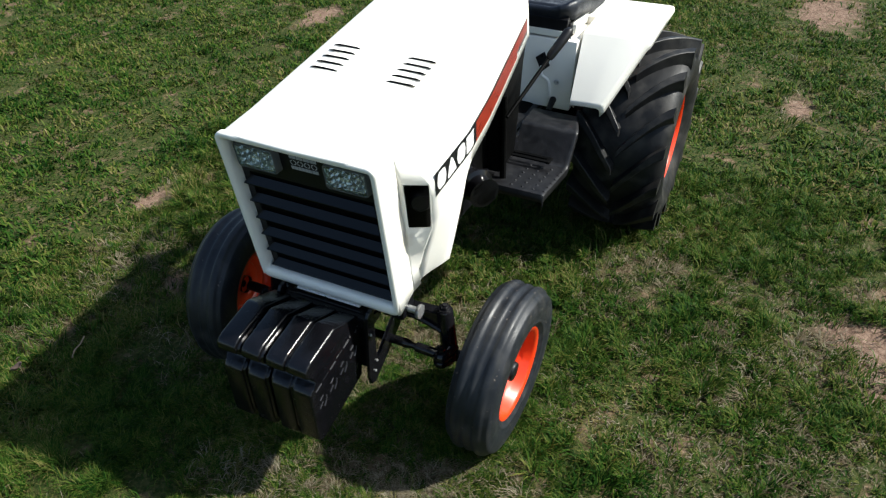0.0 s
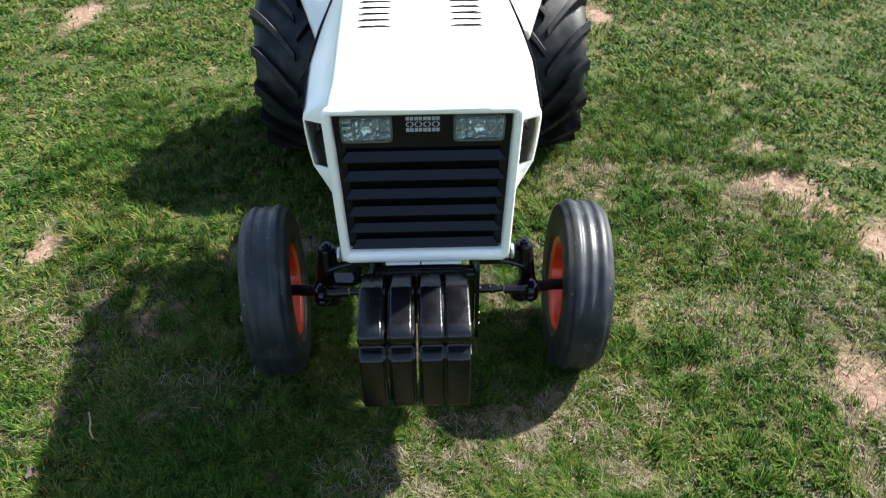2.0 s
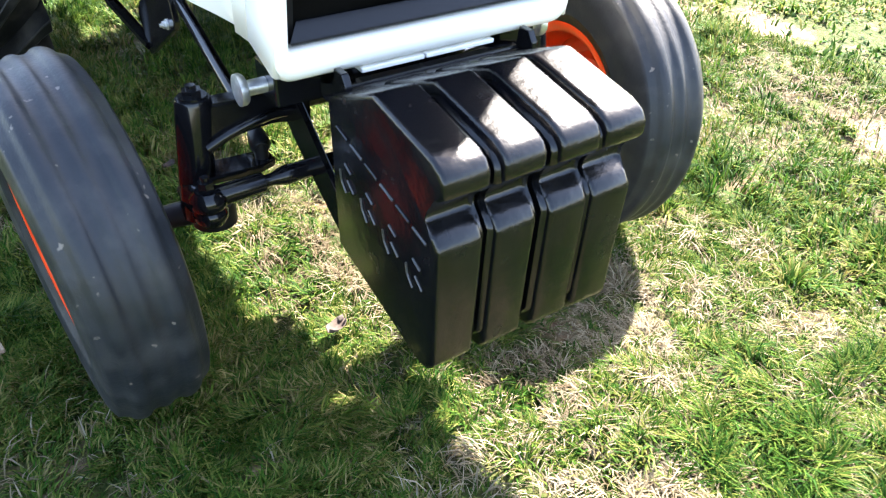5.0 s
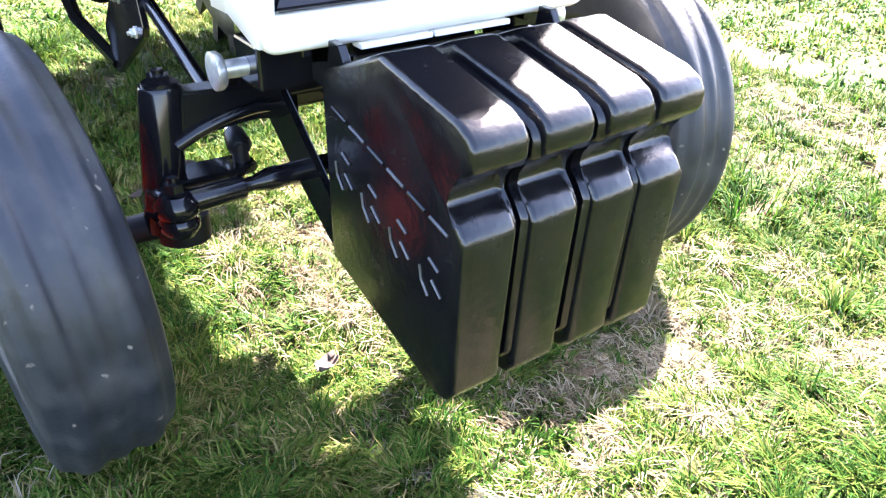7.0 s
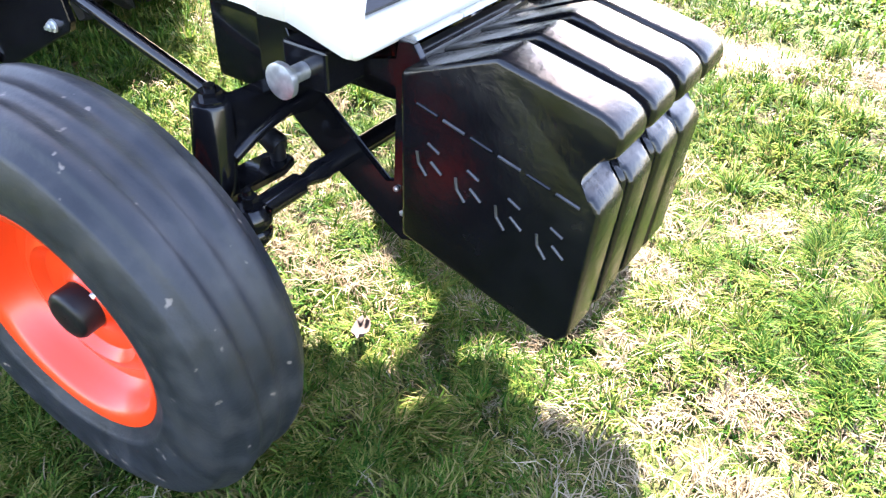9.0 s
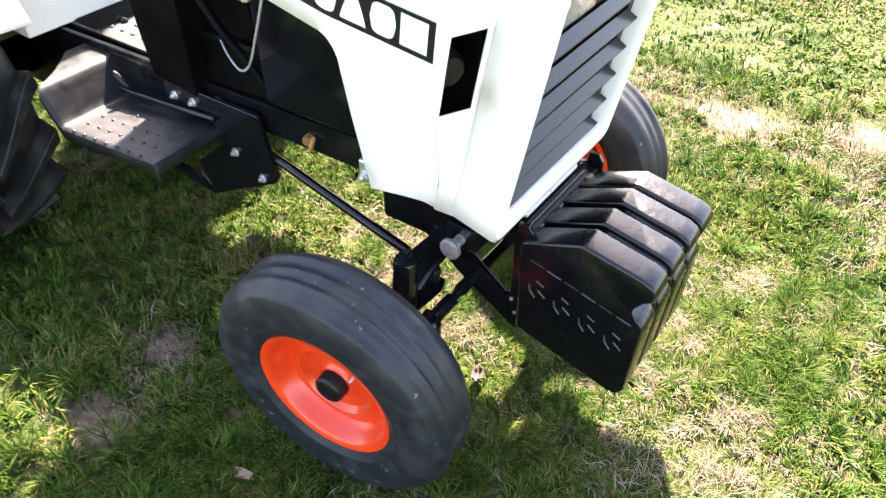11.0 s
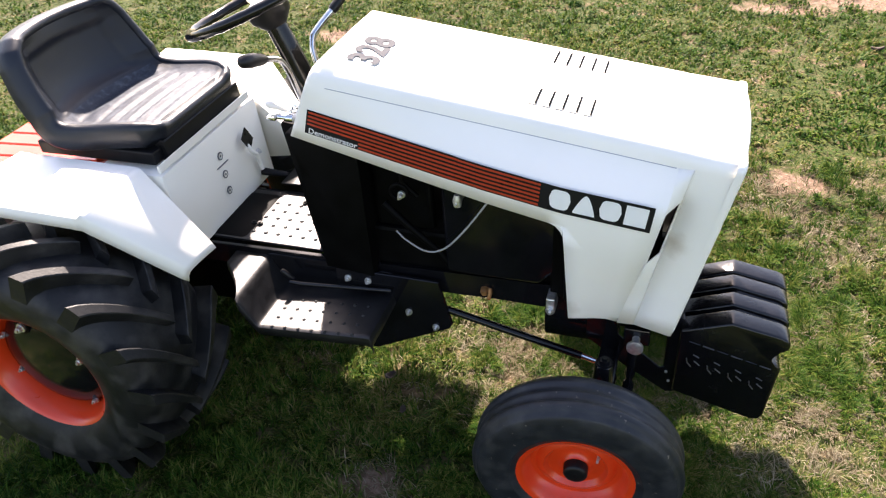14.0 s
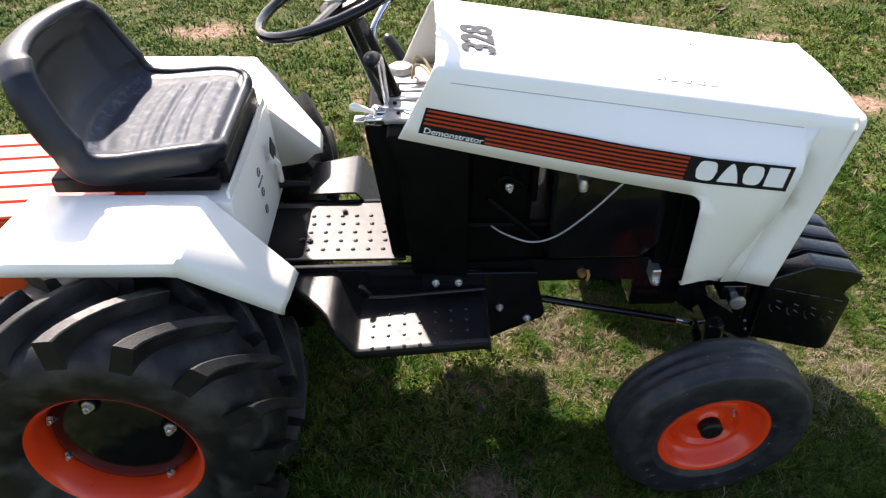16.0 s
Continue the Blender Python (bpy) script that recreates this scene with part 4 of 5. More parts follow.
def step(side):
    """Bent foot step: a rear ledge, a rounded riser and a studded tread."""
    inner, outer = 0.126, 0.308
    prof = [(0.280, 0.438), (0.300, 0.4385), (0.320, 0.439), (0.340, 0.4395), (0.360, 0.440), (0.371, 0.438), (0.378, 0.432), (0.383, 0.422), (0.408, 0.380), (0.413, 0.371), (0.419, 0.3668), (0.424, 0.3665), (0.430, 0.3670), (0.686, 0.3899), (0.693, 0.390), (0.699, 0.389), (0.704, 0.380), (0.706, 0.367)]
    low, slope, start = 0.3665, 0.0892, 0.424
    if side > 0:
        # the left step sits higher, with a longer sloping riser
        prof = [(0.280, 0.479), (0.320, 0.480), (0.360, 0.481), (0.388, 0.482), (0.397, 0.480), (0.403, 0.474), (0.408, 0.466), (0.455, 0.410), (0.461, 0.403), (0.468, 0.398), (0.474, 0.3965), (0.482, 0.397), (0.686, 0.4255), (0.694, 0.426), (0.700, 0.425), (0.705, 0.416), (0.707, 0.403)]
        low, slope, start = 0.397, 0.1397, 0.482
    bm = bmesh.new()
    rows = []
    for i, (x, z) in enumerate(prof):
        y_in = inner if x < start - 0.014 else 0.130
        y_out = outer - (0.125 if side < 0 else 0.030) * max(0.0, (0.372 - x) / 0.092) ** 0.7
        rows.append([Vector((x, CY + side * y, z - d)) for y, d in ((y_in, 0), (y_in + 0.004, 0), ((y_in + y_out) / 2, 0), (y_out - 0.012, 0), (y_out - 0.006, 0), (y_out - 0.001, 0.003), (y_out, 0.010), (y_out, 0.024))])
    grid(bm, rows)
    ob = part("foot_step", bm, STEP, tractor, "worn black steel foot step with raised studs", 35)
    sol = ob.modifiers.new("thickness", "SOLIDIFY")
    sol.thickness = 0.004
    bm = bmesh.new()
    up = Vector((-slope, 0, 1)).normalized()
    first = start + 0.028
    raised_studs(bm, [(first + 0.034 * i, CY + side * (0.170 + 0.033 * j), low + slope * (first + 0.034 * i - start)) for i in range(7 if side < 0 else 6) for j in range(1, 5)], up, 0.0045, 0.0034)
    tagged(part("studs", bm, STEP, ob), kind="stuff")
    if side > 0:
        # flat double pedal over the left tread
        bm = bmesh.new()
        for x, z in ((0.516, 0.428), (0.492, 0.426)):
            box(bm, x - 0.007, x + 0.007, CY + 0.128, CY + 0.262, z - 0.003, z + 0.003, 0.002)
        box(bm, 0.486, 0.522, CY + 0.250, CY + 0.264, 0.423, 0.430, 0.002)
        part("pedal", bm, DARK, tractor, "flat black steel pedal")
        return
    # mounting plate with bolts under the step
    bm = bmesh.new()
    yb = CY + side * 0.150
    prism(bm, [(0.560, 0.398), (0.560, 0.450), (0.815, 0.448), (0.824, 0.400), (0.842, 0.326), (0.834, 0.312), (0.640, 0.209), (0.624, 0.211), (0.606, 0.272), (0.614, 0.286), (0.700, 0.352), (0.690, 0.398)], yb - 0.005, yb + 0.005, 0.0015, 1)
    tube(bm, [(0.44, CY + side * 0.185, 0.352), (0.52, CY + side * 0.180, 0.275), (0.628, yb, 0.222)], 0.011, 8)
    prism(bm, [(0.372, 0.448), (0.565, 0.448), (0.700, 0.440), (0.700, 0.345), (0.424, 0.340)], CY + side * 0.134 - 0.003, CY + side * 0.134 + 0.003, 0.001, 1)
    pl = part("step_bracket", bm, BLACK, tractor, "black step bracket with zinc bolts")
    for x, z in ((0.590, 0.424), (0.641, 0.424), (0.736, 0.347), (0.801, 0.312)):
        bm = bmesh.new()
        bolt_head(bm, (x, yb + side * 0.005, z), (0, side, 0), 0.0060, 0.008)
        part("bracket_bolt", bm, ZINC, pl)
    # pedal with its straight rod over the step
    bm = bmesh.new()
    tube(bm, [(0.700, CY + side * 0.160, 0.408), (0.470, CY + side * 0.172, 0.397), (0.440, CY + side * 0.172, 0.398)], 0.0055, 10)
    rod = part("pedal_rod", bm, BLACK, tractor, "straight black pedal rod", 60)
    bm = bmesh.new()
    tube(bm, [(0.445, CY + side * 0.160, 0.398), (0.440, CY + side * 0.162, 0.402), (0.425, CY + side * 0.168, 0.424), (0.421, CY + side * 0.169, 0.428)], [0.005, 0.0065, 0.0065, 0.004], 12)
    part("pedal_pad", bm, PLASTIC, rod, "", 60)


step(-1)
step(1)


def fender(side):
    """Flat top, sloping tapered front, rolled outer edge and an inner wall."""
    bm = bmesh.new()
    inner = [(-0.185, 0.713), (-0.08, 0.712), (0.000, 0.710), (0.012, 0.710), (0.137, 0.7079), (0.146, 0.7052), (0.1525, 0.6990), (0.299, 0.540), (0.307, 0.525)]
    outs = [0.425, 0.425, 0.425, 0.425, 0.425, 0.423, 0.416, 0.342, 0.330]
    wide = 0.012 if side > 0 else 0.0
    rows = []
    for (x, z), o in zip(inner, outs):
        i = (0.216 if x < 0.2 else 0.236) + wide
        if side > 0 and x < 0.005:
            i = 0.150
        o = o + wide
        row = [(i, 0.0), ((i + o) / 2, 0.002), (o - 0.012, 0.001), (o - 0.003, -0.004), (o, -0.012), (o + 0.001, -0.030)]
        rows.append([Vector((x - (0.06 if x < -0.1 else 0.02) * q / 5, CY + side * w, z + dz)) for q, (w, dz) in enumerate(row)])
    grid(bm, rows)
    # inner wall down beside the seat pedestal
    low = [(-0.185, 0.60), (-0.08, 0.50), (0.000, 0.50), (0.012, 0.49), (0.137, 0.49), (0.146, 0.49), (0.160, 0.49), (0.258, 0.495), (0.286, 0.520)]
    wall = [[rows[k][0], Vector((low[k][0], rows[k][0].y, low[k][1]))] for k in range(len(low))]
    grid(bm, wall)
    bmesh.ops.remove_doubles(bm, verts=bm.verts, dist=0.0006)
    ob = part("fender", bm, WHITE, tractor, "white painted steel rear fender with sloping front", 35)
    sol = ob.modifiers.new("thickness", "SOLIDIFY")
    sol.thickness = 0.003


fender(-1)
fender(1)


# ---- seat and its pedestal ----
def pedestal():
    bm = bmesh.new()
    prism(bm, [(0.010, 0.47), (0.205, 0.455), (0.190, 0.682), (0.010, 0.684)], CY - 0.205, CY + 0.222, 0.004, 2)
    ped = part("seat_pedestal", bm, WHITE, tractor, "white seat pedestal with round control marks", 40)

    def front(y, z, off):
        return Vector((0.205 - 0.015 * (z - 0.455) / 0.235 + off, y, z))
    for k, (y, z) in enumerate(((0.012, 0.618), (0.010, 0.567), (0.006, 0.522))):
        bm = bmesh.new()
        rings = [[front(y + r * math.cos(a), z + r * math.sin(a), off) for a in [2 * math.pi * q / 20 for q in range(20)]] for r, off in ((0.0105, 0.001), (0.0105, 0.003), (0.0075, 0.003))]
        grid(bm, rings, closed=True)
        vs = [bm.verts.new(front(y + 0.0035 * math.cos(q), z + 0.0035 * math.sin(q), 0.003)) for q in [2 * math.pi * i / 10 for i in range(10)]]
        bm.faces.new(vs)
        part("control_mark", bm, DEC_DARK, ped)
    bm = bmesh.new()
    box(bm, 0.194, 0.199, -0.013, 0.037, 0.5925, 0.5945, 0)
    part("mark_bar", bm, DEC_DARK, ped)
    # dark diamond plate, latch and spring lever on the left half
    bm = bmesh.new()
    c = (0.122, 0.608)
    a = [front(c[0] + dy, c[1] + dz, 0.016) for dy, dz in ((-0.024, 0.012), (0.004, 0.034), (0.026, -0.008), (0.0, -0.032))]
    b = [p - Vector((0.003, 0, 0)) for p in a]
    va, vb = [bm.verts.new(p) for p in a], [bm.verts.new(p) for p in b]
    bm.faces.new(va)
    for i in range(4):
        bm.faces.new((va[i], vb[i], vb[(i + 1) % 4], va[(i + 1) % 4]))
    part("label_plate", bm, DEC_BLACK, ped)
    bm = bmesh.new()
    tube(bm, smooth_path([front(0.118, 0.605, 0.006), front(0.124, 0.570, 0.020), front(0.146, 0.550, 0.014), front(0.158, 0.500, 0.010)], 5), 0.006, 10)
    part("latch", bm, WHITE, ped, "white painted latch", 60)
    bm = bmesh.new()
    bolt_head(bm, front(0.172, 0.545, 0.0), (1, 0, 0), 0.006, 0.008)
    part("pedestal_bolt", bm, ZINC, ped)
    bm = bmesh.new()
    p = front(0.168, 0.485, 0.0)
    tube(bm, [p, p + Vector((0.035, 0.004, -0.004)), p + Vector((0.075, 0.008, -0.008))], [0.011, 0.010, 0.008], 14)
    part("pedal_stub", bm, SATIN, tractor, "dark steel pivot stub", 45)
    # dark slide rails between pedestal and seat
    for y in (-0.15, 0.16):
        bm = bmesh.new()
        box(bm, -0.16, 0.165, y - 0.030, y + 0.030, 0.695, 0.728, 0.004)
        part("seat_slide", bm, SATIN, tractor, "dark steel seat slide")
    bm = bmesh.new()
    prism(bm, [(0.00, 0.69), (0.140, 0.690), (0.138, 0.716), (0.130, 0.722), (0.00, 0.722)], CY - 0.150, CY + 0.200, 0.002, 1)
    part("seat_base", bm, WHITE, tractor, "white seat base")
    bm = bmesh.new()
    prism(bm, [(0.140, 0.692), (0.180, 0.692), (0.177, 0.742), (0.140, 0.750)], CY - 0.150, CY + 0.180, 0.002, 1)
    part("seat_front_bar", bm, SATIN, tractor)
    bm = bmesh.new()
    prism(bm, [(0.183, 0.689), (0.190, 0.689), (0.1885, 0.710), (0.182, 0.706)], CY - 0.204, CY + 0.200, 0.001, 1)
    part("front_lip", bm, WHITE, tractor, "white raised lip of the seat pedestal")


pedestal()


def seat():
    """A one-piece moulded bucket seat: grooved pan, hollowed back panel and a thick rolled rim."""
    line = [(0.160, 0.770), (0.142, 0.777), (0.10, 0.777), (0.05, 0.772), (0.00, 0.767), (-0.05, 0.765), (-0.095, 0.768), (-0.128, 0.782), (-0.150, 0.812), (-0.164, 0.852), (-0.174, 0.895), (-0.180, 0.925), (-0.184, 0.942)]
    path = smooth_path([(x, 0.010, z) for x, z in line], 8)
    n, m = len(path), 48
    lengths = [0.0]
    for a, b in zip(path, path[1:]):
        lengths.append(lengths[-1] + (b - a).length)
    total = lengths[-1]
    rows, normals = [], []
    for i, p in enumerate(path):
        at = lengths[i]
        f = at / total
        half = float(np.interp(f, (0.0, 0.02, 0.06, 0.14, 0.45, 0.62, 0.80, 0.92, 0.97, 1.0), (0.138, 0.155, 0.167, 0.174, 0.184, 0.189, 0.182, 0.170, 0.158, 0.140)))
        d = (path[min(i + 1, n - 1)] - path[max(i - 1, 0)]).normalized()
        normal = Vector((d.z, 0, -d.x))
        wrap = float(np.interp(f, (0.30, 0.52, 0.70, 1.0), (0.0, 0.5, 1.0, 0.55)))
        row, nrow = [], []
        for j in range(m + 1):
            s = 2 * j / m - 1
            edge = max(0.0, abs(s) - 0.80) / 0.20
            lift = 0.010 * edge ** 1.6
            inside = max(0.0, min(1.0, (0.80 - abs(s)) / 0.07))
            where = at + 0.016 * s * s
            rib = 0.0
            for mid, deep in ((0.036, 0.0022), (0.082, 0.0052), (0.132, 0.0055), (0.180, 0.0024)):
                q = (where - mid) / 0.0075
                rib += inside * deep * (-math.exp(-q * q) + 0.45 * math.exp(-(abs(q) - 1.9) ** 2))
            # hollow where pan and back meet, and the sunk panel of the back
            rib -= 0.011 * inside * math.exp(-((where - 0.252) / 0.026) ** 2)
            rib -= 0.010 * inside * max(0.0, min(1.0, (total - 0.030 - at) / 0.016, (at - 0.285) / 0.03))
            row.append(p + normal * (lift + rib) + Vector((0.058 * wrap * s * s, half * s, 0)))
            nrow.append((normal + Vector((0, -0.55 * wrap * s, 0))).normalized())
        rows.append(row)
        normals.append(nrow)
    bm = bmesh.new()
    grid(bm, rows)
    pad = part("seat", bm, [PAD, VINYL], tractor, "black ribbed vinyl bucket seat, top paler with dust and painted sun glare", 60)
    # pan faces take the paler colour with dust and glare painted in
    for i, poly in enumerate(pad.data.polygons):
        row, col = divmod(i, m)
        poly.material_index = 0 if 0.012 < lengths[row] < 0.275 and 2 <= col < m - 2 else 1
    # thick rolled rim round pan and back
    loop = [(r[0], q[0]) for r, q in zip(rows, normals)] + list(zip(rows[-1], normals[-1]))[1:] + [(r[-1], q[-1]) for r, q in zip(rows[::-1], normals[::-1])][1:] + list(zip(rows[0], normals[0]))[-2:0:-1]
    count = len(loop)
    outs = []
    for k, (p, q) in enumerate(loop):
        way = (loop[(k + 3) % count][0] - loop[k - 3][0]).normalized()
        outs.append(q.cross(way).normalized())
    if outs[count // 8].y > 0:
        outs = [-v for v in outs]
    outs = [(outs[k - 4] + outs[k - 2] + outs[k] + outs[(k + 2) % count] + outs[(k + 4) % count]).normalized() for k in range(count)]
    bm = bmesh.new()
    rings = []
    for out, up in ((0.0, 0.0), (0.002, 0.004), (0.007, 0.0075), (0.014, 0.007), (0.020, 0.002), (0.0235, -0.008), (0.0245, -0.022), (0.0235, -0.040), (0.0205, -0.0425), (0.0195, -0.050), (0.010, -0.056), (-0.03, -0.058)):
        rings.append([p + v * out + q * up for (p, q), v in zip(loop, outs)])
    grid(bm, rings, closed=True)
    part("seat_shell", bm, VINYL, pad, "glossy dark vinyl seat rim", 60)
    bm = bmesh.new()
    grid(bm, [[p - q * 0.054 for p, q in list(zip(r, t))[::2]] for r, t in list(zip(rows, normals))[::2]])
    part("seat_underside", bm, VINYL, pad, "", 60)


seat()


# ---- steering wheel, levers ----
def steering():
    base, hub = Vector((0.514, CY, 0.770)), Vector((0.424, CY, 1.000))
    up = (hub - base).normalized()
    bm = bmesh.new()
    tube(bm, [base, base.lerp(hub, 0.05), base.lerp(hub, 0.86), hub - up * 0.012], [0.026, 0.025, 0.024, 0.023], 20)
    part("steering_column", bm, BLACK, tractor, "black steering column", 45)
    side = Vector((0, 1, 0))
    fore = side.cross(up).normalized()
    bm = bmesh.new()
    R, r = 0.170, 0.0110
    rings = []
    for i in range(64):
        a = 2 * math.pi * i / 64
        d = math.cos(a) * fore + math.sin(a) * side
        grip = r * (1 + 0.05 * math.cos(40 * a))
        rings.append([hub + up * 0.030 + d * R + grip * (math.cos(b) * d + math.sin(b) * up) for b in [2 * math.pi * k / 12 for k in range(12)]])
    grid(bm, rings + [rings[0]], closed=True)
    bmesh.ops.remove_doubles(bm, verts=bm.verts, dist=0.0002)
    wheel = part("steering_wheel", bm, BLACK, tractor, "glossy black steering wheel with one bright spoke and two darkened for shade", 60)
    bm = bmesh.new()
    tube(bm, [hub - up * 0.035, hub - up * 0.01, hub + up * 0.012, hub + up * 0.022], [0.022, 0.045, 0.050, 0.030], 28)
    part("hub", bm, PLASTIC, wheel, "", 45)
    bm = bmesh.new()
    tube(bm, [hub + up * 0.020, hub + up * 0.027, hub + up * 0.030], [0.034, 0.033, 0.026], 28)
    part("hub_cap", bm, DASH, wheel, "grey round cap", 45)
    for ang in (135, 255, 15):
        a = radians(ang)
        d = math.cos(a) * fore + math.sin(a) * side
        w = up.cross(d)
        bm = bmesh.new()
        rows = []
        for s in (0.03, 0.08, 0.13, R):
            c = hub + d * s + up * (0.014 + 0.018 * s / R)
            hw = 0.016 - 0.006 * s / R
            rows.append([c - w * hw, c - w * hw * 0.5 + up * 0.004, c + w * hw * 0.5 + up * 0.004, c + w * hw])
        grid(bm, rows)
        # two spokes get black material in place of the shade on them
        sp = part("spoke", bm, CHROME, wheel, "bright steel spoke") if ang == 135 else part("spoke", bm, PLASTIC, wheel, "spoke with its shade put into a dark colour")
        sol = sp.modifiers.new("thickness", "SOLIDIFY")
        sol.thickness = 0.003
    # travel lever with a black knob on the right of the column
    bm = bmesh.new()
    p = smooth_path([(0.500, CY - 0.052, 0.790), (0.494, CY - 0.062, 0.850), (0.490, CY - 0.095, 0.930), (0.486, CY - 0.150, 0.960)], 5)
    tube(bm, p, 0.0065, 12)
    lever = part("travel_lever", bm, CHROME, tractor, "chrome lever with black knob", 60)
    bm = bmesh.new()
    tube(bm, [(0.486, CY - 0.148, 0.958), (0.485, CY - 0.160, 0.962), (0.482, CY - 0.196, 0.974), (0.480, CY - 0.222, 0.982), (0.479, CY - 0.230, 0.985)], [0.007, 0.011, 0.0145, 0.0125, 0.005], 18)
    part("knob", bm, PLASTIC, lever, "", 60)
    # chrome lift lever on the far side of the column
    bm = bmesh.new()
    p = smooth_path([(0.512, CY + 0.060, 0.790), (0.478, CY + 0.072, 0.862), (0.467, CY + 0.090, 0.906), (0.476, CY + 0.112, 0.928), (0.502, CY + 0.152, 0.960)], 6)
    tube(bm, p, 0.0075, 12)
    lever = part("lift_lever", bm, CHROME, tractor, "chrome lift lever with black grip", 60)
    bm = bmesh.new()
    tube(bm, [(0.498, CY + 0.146, 0.955), (0.502, CY + 0.152, 0.960), (0.529, CY + 0.199, 1.000), (0.532, CY + 0.204, 1.004)], [0.010, 0.0115, 0.0115, 0.006], 14)
    part("grip", bm, PLASTIC, lever, "", 60)
    # hand lever beside the left step
    bm = bmesh.new()
    tube(bm, [(0.720, CY + 0.192, 0.648), (0.532, CY + 0.240, 0.760)], 0.0055, 10)
    lever = part("hand_lever", bm, DARK, tractor, "black hand lever", 60)
    bm = bmesh.new()
    tube(bm, [(0.539, CY + 0.238, 0.755), (0.532, CY + 0.241, 0.763), (0.487, CY + 0.271, 0.818), (0.480, CY + 0.275, 0.826)], [0.009, 0.0125, 0.0140, 0.007], 14)
    part("grip", bm, PLASTIC, lever, "", 60)
    # key, filler cap and linkage at the foot of the column
    bm = bmesh.new()
    tube(bm, [(0.521, CY + 0.105, 0.810), (0.521, CY + 0.105, 0.822), (0.521, CY + 0.105, 0.826)], [0.025, 0.025, 0.022], 26)
    part("filler_cap", bm, DASH, tractor, "round light grey filler cap", 45)
    bm = bmesh.new()
    tube(bm, [(0.492, CY - 0.085, 0.796), (0.470, CY - 0.092, 0.800)], 0.010, 14)
    tube(bm, [(0.472, CY - 0.092, 0.800), (0.452, CY - 0.097, 0.803)], 0.006, 10)
    box(bm, 0.432, 0.454, CY - 0.112, CY - 0.086, 0.799, 0.808, 0.002)
    key = part("ignition_key", bm, CHROME, tractor, "bright metal key in its barrel", 45)
    bm = bmesh.new()
    tube(bm, [(0.470, CY - 0.075, 0.806), (0.452, CY - 0.082, 0.818), (0.432, CY - 0.086, 0.826), (0.424, CY - 0.088, 0.828)], [0.004, 0.006, 0.009, 0.004], 14)
    part("choke_pull", bm, WHITE, tractor, "small pale pull knob", 60)
    for a, b, r in (((0.462, -0.060, 0.800), (0.545, -0.075, 0.806), 0.0045), ((0.470, -0.045, 0.806), (0.560, -0.100, 0.822), 0.0032), ((0.455, -0.075, 0.794), (0.510, -0.030, 0.800), 0.0050)):
        bm = bmesh.new()
        tube(bm, [(a[0], CY + a[1], a[2]), (b[0], CY + b[1], b[2])], r, 10)
        part("linkage_rod", bm, CHROME, tractor, "bright linkage rod at the column's foot", 60)
    for x, y in ((0.470, -0.058), (0.498, -0.066)):
        bm = bmesh.new()
        bolt_head(bm, (x, CY + y, 0.796), (0, 0, 1), 0.008, 0.010)
        part("clamp_nut", bm, ZINC, tractor)


steering()


# ---- orange-red cover behind the seat ----
def rear_cover():
    bm = bmesh.new()
    prism(bm, [(-0.015, 0.40), (-0.015, 0.640), (-0.46, 0.618), (-0.50, 0.60), (-0.50, 0.40)], CY - 0.178, CY + 0.178, 0.006, 2)
    cover = part("rear_cover", bm, ORANGE, tractor, "orange-red ribbed metal cover behind the seat", 40)
    for k in range(6):
        bm = bmesh.new()
        y = CY - 0.150 + 0.060 * k
        prism(bm, [(-0.07, 0.636), (-0.075, 0.646), (-0.45, 0.627), (-0.455, 0.617)], y - 0.0275, y + 0.0275, 0.003, 1)
        part("rib", bm, ORANGE, cover)


rear_cover()
# transmission housing between the rear wheels
bm = bmesh.new()
box(bm, -0.20, 0.30, CY - 0.11, CY + 0.11, 0.24, 0.46, 0.02)
tube(bm, [(REAR, CY - 0.34, 0.326), (REAR, CY + 0.34, 0.326)], 0.045, 20)
part("rear_axle", bm, DARK, tractor, "black transaxle housing", 45)


# ---- ground and lawn ----
PATCHES = [(0.43, 1.27, 0.30, 0.17), (1.36, 1.12, 0.17, 0.10), (1.72, 1.24, 0.15, 0.09), (-1.40, -1.80, 0.24, 0.10),
           (2.30, 3.32, 0.75, 0.20), (3.0, 3.28, 0.6, 0.26), (1.75, 3.12, 0.30, 0.10), (2.42, 1.50, 0.16, 0.10), (2.17, 1.28, 0.14, 0.08), (2.31, 2.22, 0.13, 0.05), (2.56, 2.92, 0.16, 0.05), (-1.28, 0.95, 0.16, 0.07), (-0.57, 2.39, 0.24, 0.10), (0.70, -1.22, 0.10, 0.06), (0.72, -0.58, 0.08, 0.06),
           (1.03, -0.80, 0.07, 0.05), (0.70, -0.38, 0.06, 0.05), (0.76, 1.47, 0.13, 0.08), (-2.90, 1.00, 0.45, 0.22)]


